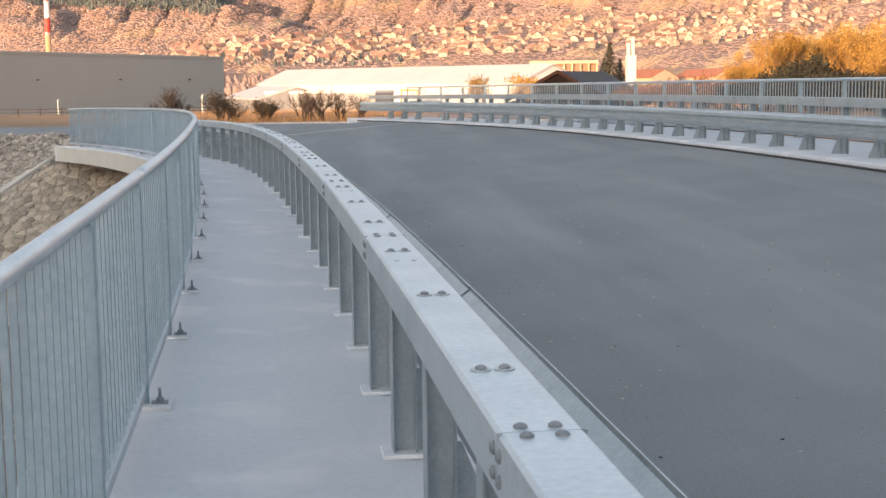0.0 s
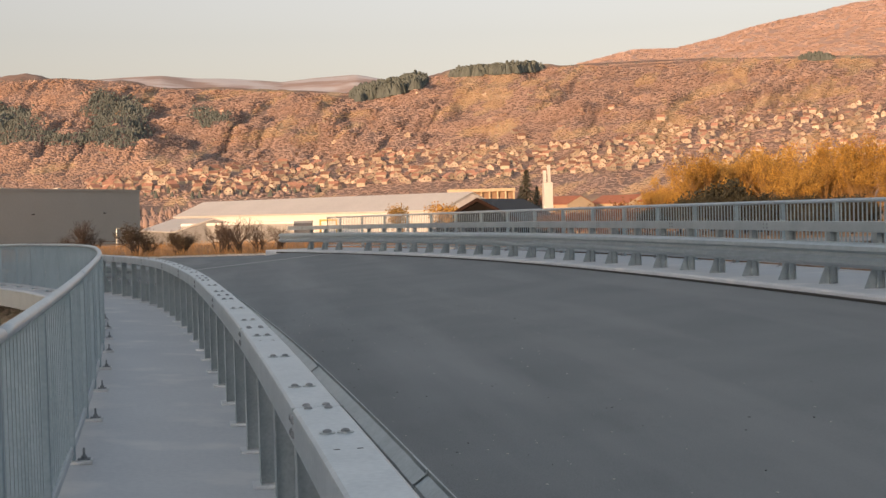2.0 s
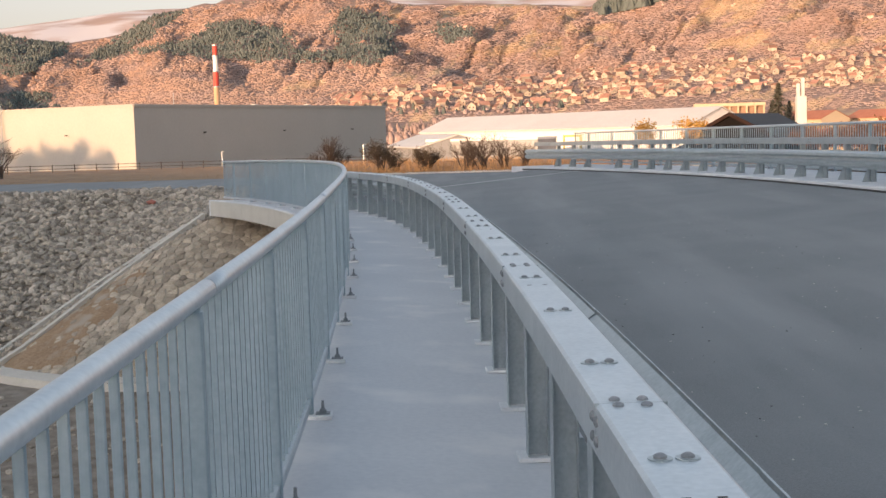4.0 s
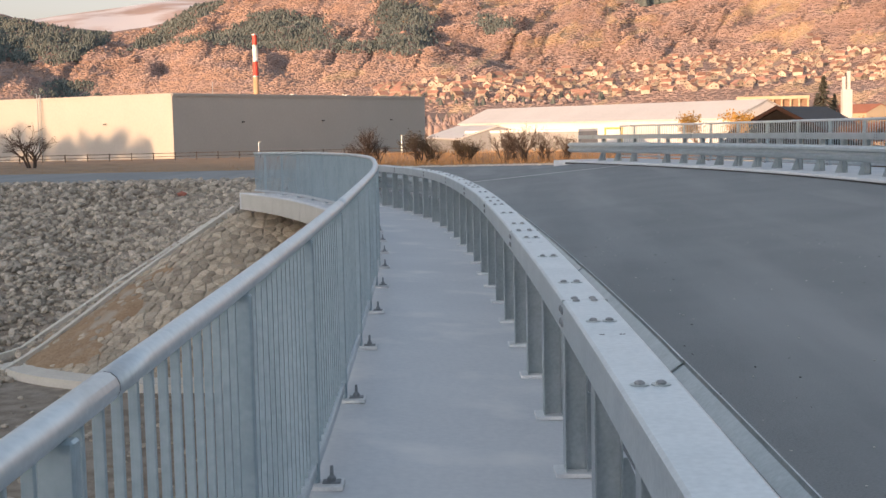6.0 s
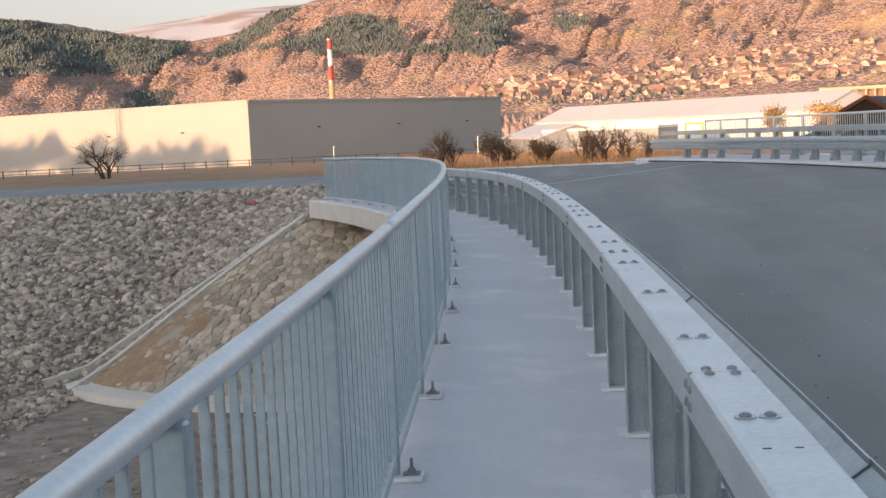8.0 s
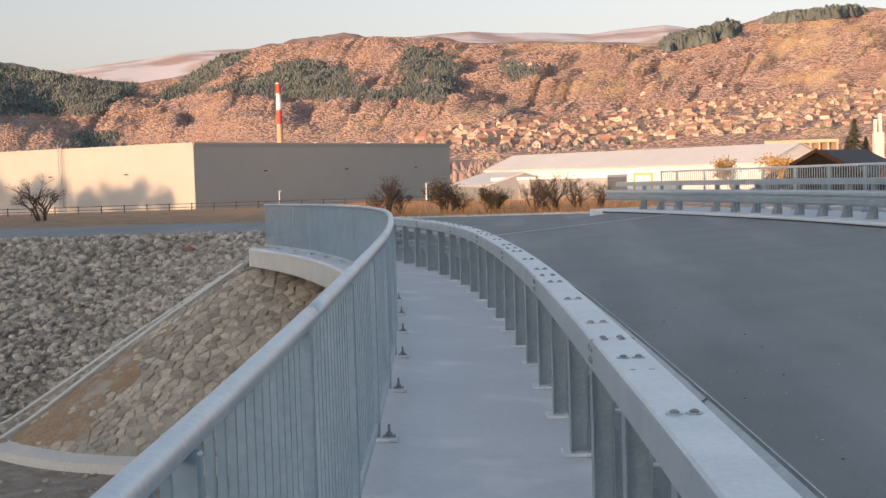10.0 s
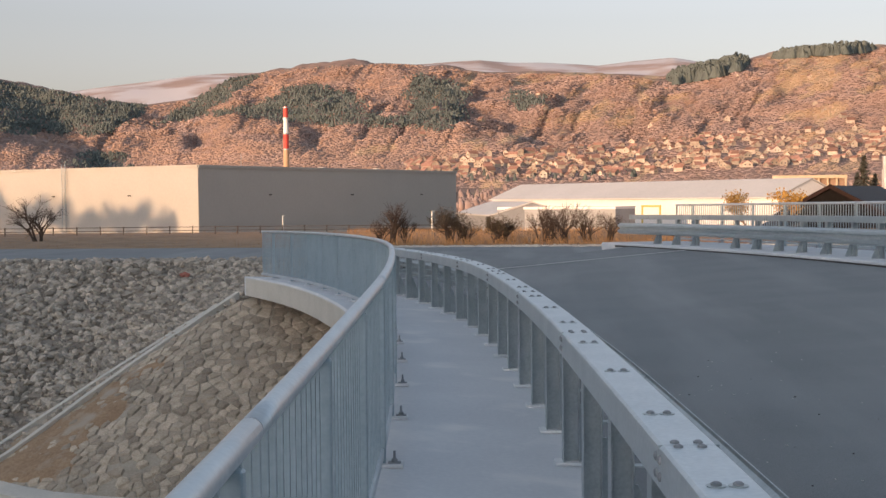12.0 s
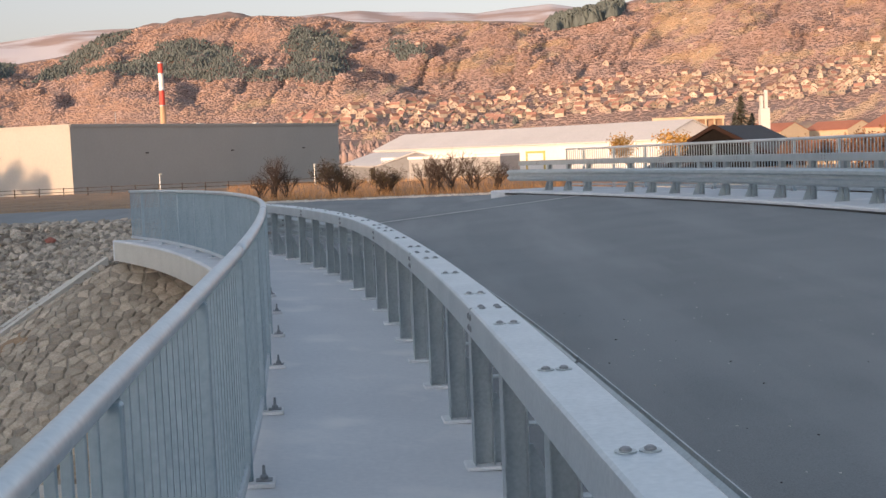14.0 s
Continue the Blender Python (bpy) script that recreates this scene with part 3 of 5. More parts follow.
def railing(line, off, s0, s1, anchor, zf, label, inward):
    """Railing sections of three two-metre bays each, with the seams of the handrail between them."""
    ss, al = line.arc(off, s0, s1)
    a0 = float(np.interp(anchor, ss, al)) % 6.0 - 6.0
    s_of = lambda a: float(np.interp(a, al, ss))
    while a0 < al[-1] - 0.3:
        a1 = min(a0 + 6.0, al[-1])
        lo = max(a0, 0.0)
        sa, sb = s_of(lo), s_of(a1)
        if sb - sa > 0.4:
            x, y, h = line.at(sa, off)
            t = thing("railing", label, "railing", group="railing sections")
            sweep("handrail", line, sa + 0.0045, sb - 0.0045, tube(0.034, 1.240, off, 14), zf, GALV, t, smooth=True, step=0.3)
            sweep("seam", line, sb - 0.0045, sb + 0.0045, tube(0.0328, 1.240, off, 14), zf, DARK, t, step=0.01)
            sweep("bottom_rail", line, sa, sb, [(off - 0.03, 0.06), (off - 0.03, 0.112), (off - 0.024, 0.118), (off + 0.024, 0.118), (off + 0.03, 0.112), (off + 0.03, 0.06)], zf, GALV, t, step=0.4)
            for k in range(42):
                a = a0 + 1.66 + k * (2.0 / 14)
                if not 0.05 < a < a1 - 0.02 + (1.6 if a1 - a0 > 5.9 else 0):
                    continue
                x, y, h = line.at(s_of(min(a, al[-1])), off)
                m = Matrix.Translation((x, y, zf(y))) @ Matrix.Rotation(h, 4, 'Z')
                if k % 14 == 0:
                    m = m if inward > 0 else m @ Matrix.Rotation(math.pi, 4, 'Z')
                    for name, me in (("post", POST_ME), ("foot_plate", PLATE)):
                        o = new(name, me)
                        o.parent = t
                        o.matrix_basis = m
                    nut = new("anchor_bolt", NUT)
                    nut.parent = o
                else:
                    o = new("bar", BAR)
                    o.parent = t
                    o.matrix_basis = m
        a0 += 6.0


RO = -1.33
railing(LEFT, RO, -19, S_END - 0.3, 9.93, zl, "galvanised steel walkway railing with close upright bars", 1)
railing(RIGHT, 1.9, -33, 39.9, 39.0, zr, "galvanised steel railing along the outer walkway", -1)

# ---- far guardrail and railing ----
# dark strip laid along the kerb's foot in place of its shadowed gap
sweep("sealed_edge", RIGHT, -32, 39, [(-0.81, -0.075), (-0.752, -0.070), (-0.752, -0.12), (-0.81, -0.12)], zr, DARK, deck)
rail2 = thing("guardrail", "galvanised steel guardrail with box beam and wave beam", "guardrail")
sweep("top_beam", RIGHT, -32, 39.4, [(-0.10, 0.93), (0.10, 0.93), (0.10, 0.78), (-0.10, 0.78)], zr, GALV_WAVE, rail2)
W2 = [(-o, u) for o, u in W]
sweep("wave_beam", RIGHT, -32, 39.4, W2 + [(o - 0.006, u) for o, u in W2][::-1], zr, GALV_WAVE, rail2)
for i in range(-24, 29):
    if i == 25:
        continue
    x, y, h = RIGHT.at(i * POST)
    m = Matrix.Translation((x, y, zr(y))) @ Matrix.Rotation(h + math.pi, 4, 'Z')
    copy_thing(gp, m)
for i in range(-24, 29):
    if i % 3 == 1:
        x, y, h = RIGHT.at(i * POST + POST / 2)
        m = Matrix.Translation((x, y, zr(y) + 0.93)) @ Matrix.Rotation(h, 4, 'Z')
        for q in (-0.045, -0.105):
            for w in (-0.06, 0.06):
                o = new("bolt", plain_bolt)
                o.parent = rail2
                o.matrix_basis = m @ Matrix.Translation((-0.105, w, q)) @ Matrix.Rotation(radians(-90), 4, 'Y')
    x, y, h = RIGHT.at(i * POST)
    o = new("bolt", plain_bolt)
    o.parent = rail2
    o.matrix_basis = Matrix.Translation((x, y, zr(y) + 0.53)) @ Matrix.Rotation(h, 4, 'Z') @ Matrix.Translation((-0.376, 0, 0)) @ Matrix.Rotation(radians(-90), 4, 'Y')
# ---- stone bank ----
def lump(seed, flat=0.6, sub=1):
    """One angular stone of about unit size."""
    rng = random.Random(seed)
    bm = bmesh.new()
    bmesh.ops.create_icosphere(bm, subdivisions=sub, radius=0.5)
    for v in bm.verts:
        k = rng.uniform(0.72, 1.18)
        v.co = Vector((v.co.x * k, v.co.y * k, v.co.z * k * flat))
    for _ in range(4):
        n = Vector((rng.gauss(0, 1), rng.gauss(0, 1), rng.gauss(0, .7))).normalized()
        for v in bm.verts:
            d = v.co.dot(n) - 0.33
            if d > 0:
                v.co -= n * d
    return bm


def template(bm):
    vs = np.array([v.co[:] for v in bm.verts])
    fs = np.array([[v.index for v in f.verts] for f in bm.faces])
    bm.free()
    return vs, fs


def scatter(name, templates, mats, material, parent=None, label="", category="", kind="", smooth=False):
    """Many transformed copies of small templates, joined in one mesh. mats: rows of (template, 4x4)."""
    vs, fs, n = [], [], 0
    for k, m in mats:
        v, f = templates[k]
        vs.append(v @ np.array(m)[:3, :3].T + np.array(m)[:3, 3])
        fs.append(f + n)
        n += len(v)
    v, f = np.concatenate(vs), np.concatenate(fs)
    me = bpy.data.meshes.new(name)
    me.vertices.add(len(v))
    me.vertices.foreach_set("co", v.ravel())
    k = f.shape[1]
    me.loops.add(f.size)
    me.loops.foreach_set("vertex_index", f.ravel().astype(np.int32))
    me.polygons.add(len(f))
    me.polygons.foreach_set("loop_start", np.arange(0, f.size, k, dtype=np.int32))
    me.polygons.foreach_set("use_smooth", np.full(len(f), smooth))
    me.update(calc_edges=True)
    me.materials.append(material)
    ob = new(name, me)
    if parent is not None:
        ob.parent = parent
    return tagged(ob, label, category, kind=kind)


def trs(x, y, z, sx, sy, sz, e):
    return Matrix.LocRotScale((x, y, z), e, (sx, sy, sz))


rng = random.Random(7)


GULLY0, GULLY1 = Vector((-9.0, 46.0)), Vector((-14.3, 40.2))


def left_of_gully(x, y):
    d = GULLY1 - GULLY0
    return (x - GULLY0.x) * d.y - (y - GULLY0.y) * d.x


rip = thing("riprap", "bank of loose grey and tan riprap stones", "stone bank", kind="structure")
stone_meshes = []
for i in range(7):
    me = bpy.data.meshes.new("stone")
    b = lump(i, rng.uniform(0.5, 0.8))
    b.to_mesh(me)
    b.free()
    me.materials.append(ROCK_ONE)
    stone_meshes.append(me)
stone_t = [template(lump(i, 0.65)) for i in range(7)]
RED_ROCK = mat("red_stone", (0.30, 0.10, 0.07), (0.38, 0.15, 0.11), rough=0.9)
near_stones, far_stones = [], []
for _ in range(28000):
    x, y = rng.uniform(-36, -8.5), rng.uniform(35, 56.4)
    if x > -13.8 and left_of_gully(x, y) < 0.5:
        continue
    if x < 0.3 - 0.6 * (y - 3) or (y < 37.0 and rng.random() < 0.7):
        continue
    sz = rng.choice((0.14, 0.17, 0.2, 0.24, 0.29, 0.4)) * rng.uniform(0.8, 1.15)
    row = (x, y, float(full_z(x, y)) + sz * 0.12, sz, sz * rng.uniform(.6, 1), sz, Euler((rng.uniform(-.6, .6), rng.uniform(-.6, .6), rng.uniform(0, 6.3))))
    (near_stones if sz > 0.28 and len(near_stones) < 300 and y < 47 else far_stones).append(row)
for i, row in enumerate(near_stones):
    o = new("stone", stone_meshes[i % 7])
    o.parent = rip
    o.matrix_basis = trs(*row)
scatter("stones", stone_t, [(i % 7, trs(*r)) for i, r in enumerate(far_stones)], ROCK, rip, kind="stuff")
rx, ry = -12.5, 53.2
o = mesh_from("stone", *[a.tolist() for a in template(lump(33))], RED_ROCK, rip, label="single red stone")
o.matrix_basis = trs(rx, ry, float(full_z(rx, ry)) + 0.15, 0.45, 0.36, 0.36, Euler((0, 0, 1)))

# ---- pitched stone cone at the abutment ----
cone = thing("abutment_cone", "stone pitched embankment cone with a concrete toe", "embankment", kind="structure")
A0, A1 = radians(112), radians(368)     # sweep of the cone, seen from above


def cone_z(ra):
    return -0.95 - 4.05 * ra / 7.4


def slope_place(a, ra):
    """A place ra down from the apex: round the cone up to 270 degrees, then straight on under the deck."""
    if a > radians(270):
        return APEX[0] + (a - radians(270)) * 7.4, APEX[1] - ra
    return APEX[0] + ra * math.cos(a), APEX[1] + ra * math.sin(a)


verts, faces = [], []
na, nr = 48, 12
for i in range(na + 1):
    a = radians(118) + (radians(330) - radians(118)) * i / na
    for j in range(nr + 1):
        ra = 7.4 * j / nr
        verts.append((*slope_place(a, ra), cone_z(ra) + 0.05))
for i in range(na):
    for j in range(nr):
        q = i * (nr + 1) + j
        faces.append((q, q + 1, q + nr + 2, q + nr + 1))
SOILY = mat("pale_mortar", (0.29, 0.25, 0.195), (0.40, 0.355, 0.285), rough=0.95, scale=2, fine=18, bump=0.4)
SOIL = mat("washed_soil", (0.24, 0.155, 0.09), (0.36, 0.25, 0.155), rough=0.95, scale=2.5, fine=15, bump=0.9, third=(0.37, 0.31, 0.24), third_scale=1.2, third_at=(0.5, 0.62))
mesh_from("mortar_bed", verts, faces, SOILY, cone, smooth=True)
def soil_at(ra, a):
    """Positive where soil has washed over the stones."""
    x, y = ra * math.cos(a), ra * math.sin(a)
    return noise.noise(Vector((x * .7, y * .7, 3))) * .7 + (ra - 3.0) * .16 - abs(math.degrees(a) - 224) * .019 - max(0, ra - 6.6) * 1.5


sv, sf, idx = [], [], {}
for i in range(100):
    for j in range(60):
        a, ra = radians(195 + i * .62), 2.2 + j * .085
        if soil_at(ra, a) > -.03 and i < 84:
            q = []
            for di, dj in ((0, 0), (1, 0), (1, 1), (0, 1)):
                key = (i + di, j + dj)
                if key not in idx:
                    a2, r2 = radians(195 + key[0] * .62), 2.2 + key[1] * .085
                    idx[key] = len(sv)
                    x, y = APEX[0] + r2 * math.cos(a2), APEX[1] + r2 * math.sin(a2)
                    sv.append((x, y, cone_z(r2) + 0.05 + min(.07, max(-.02, soil_at(r2, a2) * .3)) + noise.noise(Vector((x * 2.5, y * 2.5, 0))) * .03))
                q.append(idx[key])
            sf.append(tuple(q[::-1]))
mesh_from("washed_soil", sv, sf, SOIL, cone, smooth=True, label="brown soil washed over the stones")
SLANT = math.hypot(1, 4.05 / 7.4)


TURN = radians(270) / SLANT     # where the cone passes into the straight slope under the deck
DOWN, ALONG = Vector((math.cos(TURN), math.sin(TURN))), Vector((-math.sin(TURN), math.cos(TURN)))


def unroll(u, v):
    """From the flattened paving back to the standing one: place and distance from the apex line."""
    p = Vector((u, v))
    if (math.atan2(v, u) % (2 * math.pi)) > TURN:
        return APEX[0] + p.dot(ALONG), APEX[1] - p.dot(DOWN) / SLANT, p.dot(DOWN) / SLANT
    ra, a = p.length / SLANT, (math.atan2(v, u) % (2 * math.pi)) * SLANT
    return APEX[0] + ra * math.cos(a), APEX[1] + ra * math.sin(a), ra


def cut(poly, p, n):
    """The part of a convex polygon behind the line through p with normal n."""
    out = []
    for i in range(len(poly)):
        a, b = poly[i], poly[(i + 1) % len(poly)]
        da, db = (a - p).dot(n), (b - p).dot(n)
        if da <= 0:
            out.append(a)
        if da * db < 0:
            out.append(a.lerp(b, da / (da - db)))
    return out


# crazy paving: each stone is the cell of one seed among its neighbours
seeds = []
cells = {}
for _ in range(16000):
    L, th = 8.1 * math.sqrt(rng.uniform(.002, 1)), rng.uniform(A0, A1) / SLANT
    p = Vector((L * math.cos(th), L * math.sin(th)))
    gap = .17 + .10 * abs(noise.noise(Vector((p.x * 1.3, p.y * 1.3, 9)))) * 2
    c = (math.floor(p.x / .5), math.floor(p.y / .5))
    if any((p - q).length < gap for i in (-1, 0, 1) for j in (-1, 0, 1) for q in cells.get((c[0] + i, c[1] + j), ())):
        continue
    cells.setdefault(c, []).append(p)
    seeds.append(p)
laid = []
for p in seeds:
    c = (math.floor(p.x / .5), math.floor(p.y / .5))
    near = [q for i in (-2, -1, 0, 1, 2) for j in (-2, -1, 0, 1, 2) for q in cells.get((c[0] + i, c[1] + j), ()) if q is not p]
    poly = [p + Vector(d) * .34 for d in ((-1, -.6), (-.5, -1), (.6, -1), (1, -.5), (1, .5), (.5, 1), (-.6, 1), (-1, .5))]
    for q in near:
        poly = cut(poly, (p + q) / 2, (q - p).normalized())
        if len(poly) < 3:
            break
    px, py, rr = unroll(p.x, p.y)
    aa = math.atan2(py - APEX[1], px - APEX[0]) % (2 * math.pi)
    if rr < .05:
        continue
    if len(poly) < 3 or rr > 7.0 or (soil_at(rr, aa) > 0 and rng.random() < .4):
        continue
    mid = sum(poly, Vector((0, 0))) / len(poly)
    lift = rng.uniform(.04, .09)
    n = len(poly)
    vs = []
    for sc, dz in ((.95, 0.0), (.78, lift * .85)):
        for w in poly:
            w2 = mid + (w - mid) * sc * rng.uniform(.90, 1.03)
            qx, qy, r2 = unroll(w2.x, w2.y)
            vs.append((qx, qy, cone_z(r2) + .04 + dz))
    qx, qy, r2 = unroll(mid.x, mid.y)
    vs.append((qx, qy, cone_z(r2) + .045 + lift))
    fs = []
    for i in range(n):
        i2 = (i + 1) % n
        fs += [(i, i2, n + i2, n + i), (n + i, n + i2, 2 * n)]
    laid.append((math.hypot(vs[-1][0] + 1, vs[-1][1] - 12), vs, fs))
laid.sort(key=lambda b: b[0])
rest_v, rest_f = [], []
for k, (_, vs, fs) in enumerate(laid):
    if k < 300:
        mesh_from("stone", vs, fs, PAVE, cone)
    else:
        n = len(rest_v)
        rest_v += vs
        rest_f += [tuple(q + n for q in f) for f in fs]
if rest_v:
    tagged(mesh_from("stones", rest_v, rest_f, PAVE_REST, cone), kind="stuff")
TOE = mat("toe_concrete", (0.50, 0.47, 0.41), (0.60, 0.56, 0.49), rough=0.9, scale=1.5, fine=15, bump=0.2)
verts, faces = [], []
for i in range(41):
    a = radians(212) + (radians(330) - radians(212)) * i / 40
    for ra, z in ((7.05, -4.72), (7.62, -4.80), (7.75, -5.5), (7.0, -5.5)):
        verts.append((*slope_place(a, ra), z + 0.02))
for i in range(40):
    for j in range(4):
        faces.append((i * 4 + j, i * 4 + (j + 1) % 4, i * 4 + 4 + (j + 1) % 4, i * 4 + 4 + j))
faces += [(0, 3, 2, 1), (160, 161, 162, 163)]
mesh_from("toe_beam", verts, faces, TOE, cone, label="pale cast concrete toe beam")
for k, offx in enumerate((0.0, -1.1)):
    a = Vector((GULLY0.x + offx * .6, GULLY0.y + .3 - offx * .35))
    b = Vector((GULLY1.x + offx * .8, GULLY1.y - .2 - offx * .35))
    d = (b - a).normalized()
    nn = Vector((-d.y, d.x))
    v, f = [], []
    for i in range(25):
        p = a.lerp(b, i / 24)
        z = max(float(full_z(p.x, p.y)), cone_z(math.hypot(p.x - APEX[0], p.y - APEX[1])) if k == 0 else -9) + 0.20
        for q, dz in ((-.08, -.5), (-.08, 0), (.08, 0), (.08, -.5)):
            v.append((p.x + nn.x * q, p.y + nn.y * q, z + dz))
    for i in range(24):
        for j in range(4):
            f.append((i * 4 + j, i * 4 + (j + 1) % 4, i * 4 + 4 + (j + 1) % 4, i * 4 + 4 + j))
    mesh_from("edge_strip", v, f, TOE, cone)
# pebbles on the river bed
peb = []
for _ in range(1300):
    x, y = rng.uniform(-20, -1), rng.uniform(14, 38)
    sz = rng.uniform(0.06, 0.22)
    peb.append((rng.randrange(7), trs(x, y, float(full_z(x, y)) + sz * .1, sz, sz, sz, Euler((0, 0, rng.uniform(0, 6))))))
scatter("gravel", stone_t, peb, ROCK, None, "scattered stones on the river bed", "gravel", "stuff")

# pale gravel along the far edge of the approach road
edge = []
for _ in range(1500):
    x = rng.uniform(-8.5, 13)
    y = 66.9 + rng.gauss(0, .22) + noise.noise(Vector((x * .4, 2, 0))) * .25
    sz = rng.uniform(.08, .24)
    edge.append((rng.randrange(7), trs(x, y, -0.25 + sz * .08, sz * 1.3, sz, sz * .8, Euler((0, 0, rng.uniform(0, 6))))))
scatter("gravel_edge", stone_t, edge, TOE, None, "pale gravel along the edge of the road", "gravel", "stuff")

# abutment wall under the bridge end
bm = bmesh.new()
box(bm, -7.6, 9.5, 46.2, 47.0, -5.2, -0.55)
tagged(part("abutment_wall", bm, FASCIA), "plain concrete bridge abutment", "wall", kind="structure")


# ---- halls, chimney ----
def cam_place(az, d, z=0.0):
    """A place at bearing az (degrees right of +y) and distance d from the walkway's middle."""
    return Vector((0.0 + d * math.sin(radians(az)), 9.0 + d * math.cos(radians(az)), z))


def wall_slab(name, a, b, z0, z1, material, parent, thick=0.3, label=""):
    """An upright slab between two ground points; its thickness lies to the left of a->b."""
    a, b = Vector(a).to_2d(), Vector(b).to_2d()
    d = (b - a).normalized()
    n = Vector((-d.y, d.x)) * thick
    bm = bmesh.new()
    lo = [bm.verts.new((p.x, p.y, z0)) for p in (a, b, b + n, a + n)]
    hi = [bm.verts.new((v.co.x, v.co.y, z1)) for v in lo]
    for i in range(4):
        bm.faces.new((lo[i], lo[(i + 1) % 4], hi[(i + 1) % 4], hi[i]))
    bm.faces.new(hi)
    bm.faces.new(lo[::-1])
    return part(name, bm, material, parent, label)


hall = thing("industrial_hall", "large windowless grey clad industrial hall", "industrial hall")
C0, R1, L1 = Vector((-46.1, 176.2)), Vector((-16.7, 232)), Vector((-156.1, 234.1))
B1 = R1 + L1 - C0
for a, b in ((C0, R1), (L1, C0), (B1, L1), (R1, B1)):
    d = (b - a)
    wall_slab("wall", a, b, -3.6, 6.5, WALL_PANEL, hall, 0.3)
    if (a, b) in ((C0, R1), (L1, C0)):
        o = Vector((d.y, -d.x)).normalized() * 0.15
        wall_slab("parapet_trim", a + o, b + o, 6.25, 6.6, WALL_PANEL, hall, 0.5)
        wall_slab("plinth", a + o * .6, b + o * .6, -3.6, -2.7, FASCIA, hall, 0.3)
bm = bmesh.new()
ring = [bm.verts.new((p.x, p.y, 6.3)) for p in (C0, R1, B1, L1)]
bm.faces.new(ring)
bmesh.ops.solidify(bm, geom=bm.faces[:], thickness=0.25)
part("roof", bm, ROOF_GREY, hall)
dL = (L1 - C0).normalized()
lad = C0 + dL * 25
for k in (-0.35, 0.35):
    p = lad + dL * k + Vector((dL.y, -dL.x)) * -0.0
    q = Vector((-0.45, -0.89)) * 0.35
    wall_slab("ladder_rail", p + q, p + q + dL * 0.08, -3, 7.2, GALV_DULL, hall, 0.08)
for k in range(24):
    p = lad + Vector((-0.45, -0.89)) * 0.35
    wall_slab("rung", p - dL * 0.35, p + dL * 0.35, -2.6 + k * .4, -2.55 + k * .4, GALV_DULL, hall, 0.05)
for k in (12, 27, 55, 70):
    p = C0 + dL * k + Vector((-0.45, -0.89)) * 0.3
    wall_slab("wall_lamp", p, p + dL * 0.4, 2.6, 2.75, TIMBER, hall, 0.25)
dR = (R1 - C0).normalized()
for k in (14, 33, 52):
    p = C0 + dR * k + Vector((dR.y, -dR.x)) * 0.3
    wall_slab("wall_lamp", p, p + dR * 0.4, 2.6, 2.75, TIMBER, hall, 0.25)
for k, hh in ((30, .3), (44, .35)):
    p = C0 + dR * k - Vector((dR.y, -dR.x)) * 3
    wall_slab("roof_vent", p, p + dR * 0.8, 6.4, 6.5 + hh, WHITE, hall, 0.8)


def gable_hall(name, label, a, b, depth, z0, eave, ridge, wall_m, roof_m):
    """A long hall with its front from a to b, its ridge along the front, and gables at both ends."""
    t = thing(name, label, "storage hall")
    a, b = Vector(a).to_2d(), Vector(b).to_2d()
    d = (b - a).normalized()
    n = Vector((-d.y, d.x))
    wall_slab("front_wall", a, b, z0, eave, wall_m, t, 0.3)
    wall_slab("back_wall", b + n * depth, a + n * depth, z0, eave, wall_m, t, 0.3)
    for p, sgn in ((a, -1), (b, 1)):
        bm = bmesh.new()
        q = [(p, z0), (p + n * depth, z0), (p + n * depth, eave), (p + n * depth / 2, ridge), (p, eave)]
        f1 = [bm.verts.new((w.x, w.y, z)) for w, z in q]
        f2 = [bm.verts.new((w.x + d.x * sgn * .2, w.y + d.y * sgn * .2, z)) for w, z in q]
        bm.faces.new(f1)
        bm.faces.new(f2[::-1])
        for i in range(5):
            bm.faces.new((f1[i], f2[i], f2[(i + 1) % 5], f1[(i + 1) % 5]))
        bmesh.ops.recalc_face_normals(bm, faces=bm.faces)
        part("gable", bm, wall_m, t)
    slope = (ridge - eave) / (depth / 2)
    for s0, s1 in ((-0.4, depth / 2), (depth + 0.4, depth / 2)):
        bm = bmesh.new()
        z_of = lambda s: eave + slope * (s if s <= depth / 2 else depth - s) + 0.06
        q = [(a - d * .3 + n * s0, z_of(s0)), (b + d * .3 + n * s0, z_of(s0)), (b + d * .3 + n * s1, z_of(s1)), (a - d * .3 + n * s1, z_of(s1))]
        f1 = [bm.verts.new((w.x, w.y, z)) for w, z in q]
        f2 = [bm.verts.new((w.x, w.y, z + 0.15)) for w, z in q]
        bm.faces.new(f1[::-1])
        bm.faces.new(f2)
        for i in range(4):
            bm.faces.new((f1[i], f1[(i + 1) % 4], f2[(i + 1) % 4], f2[i]))
        bmesh.ops.recalc_face_normals(bm, faces=bm.faces)
        part("roof", bm, roof_m, t)
    return t, a, b, d, n


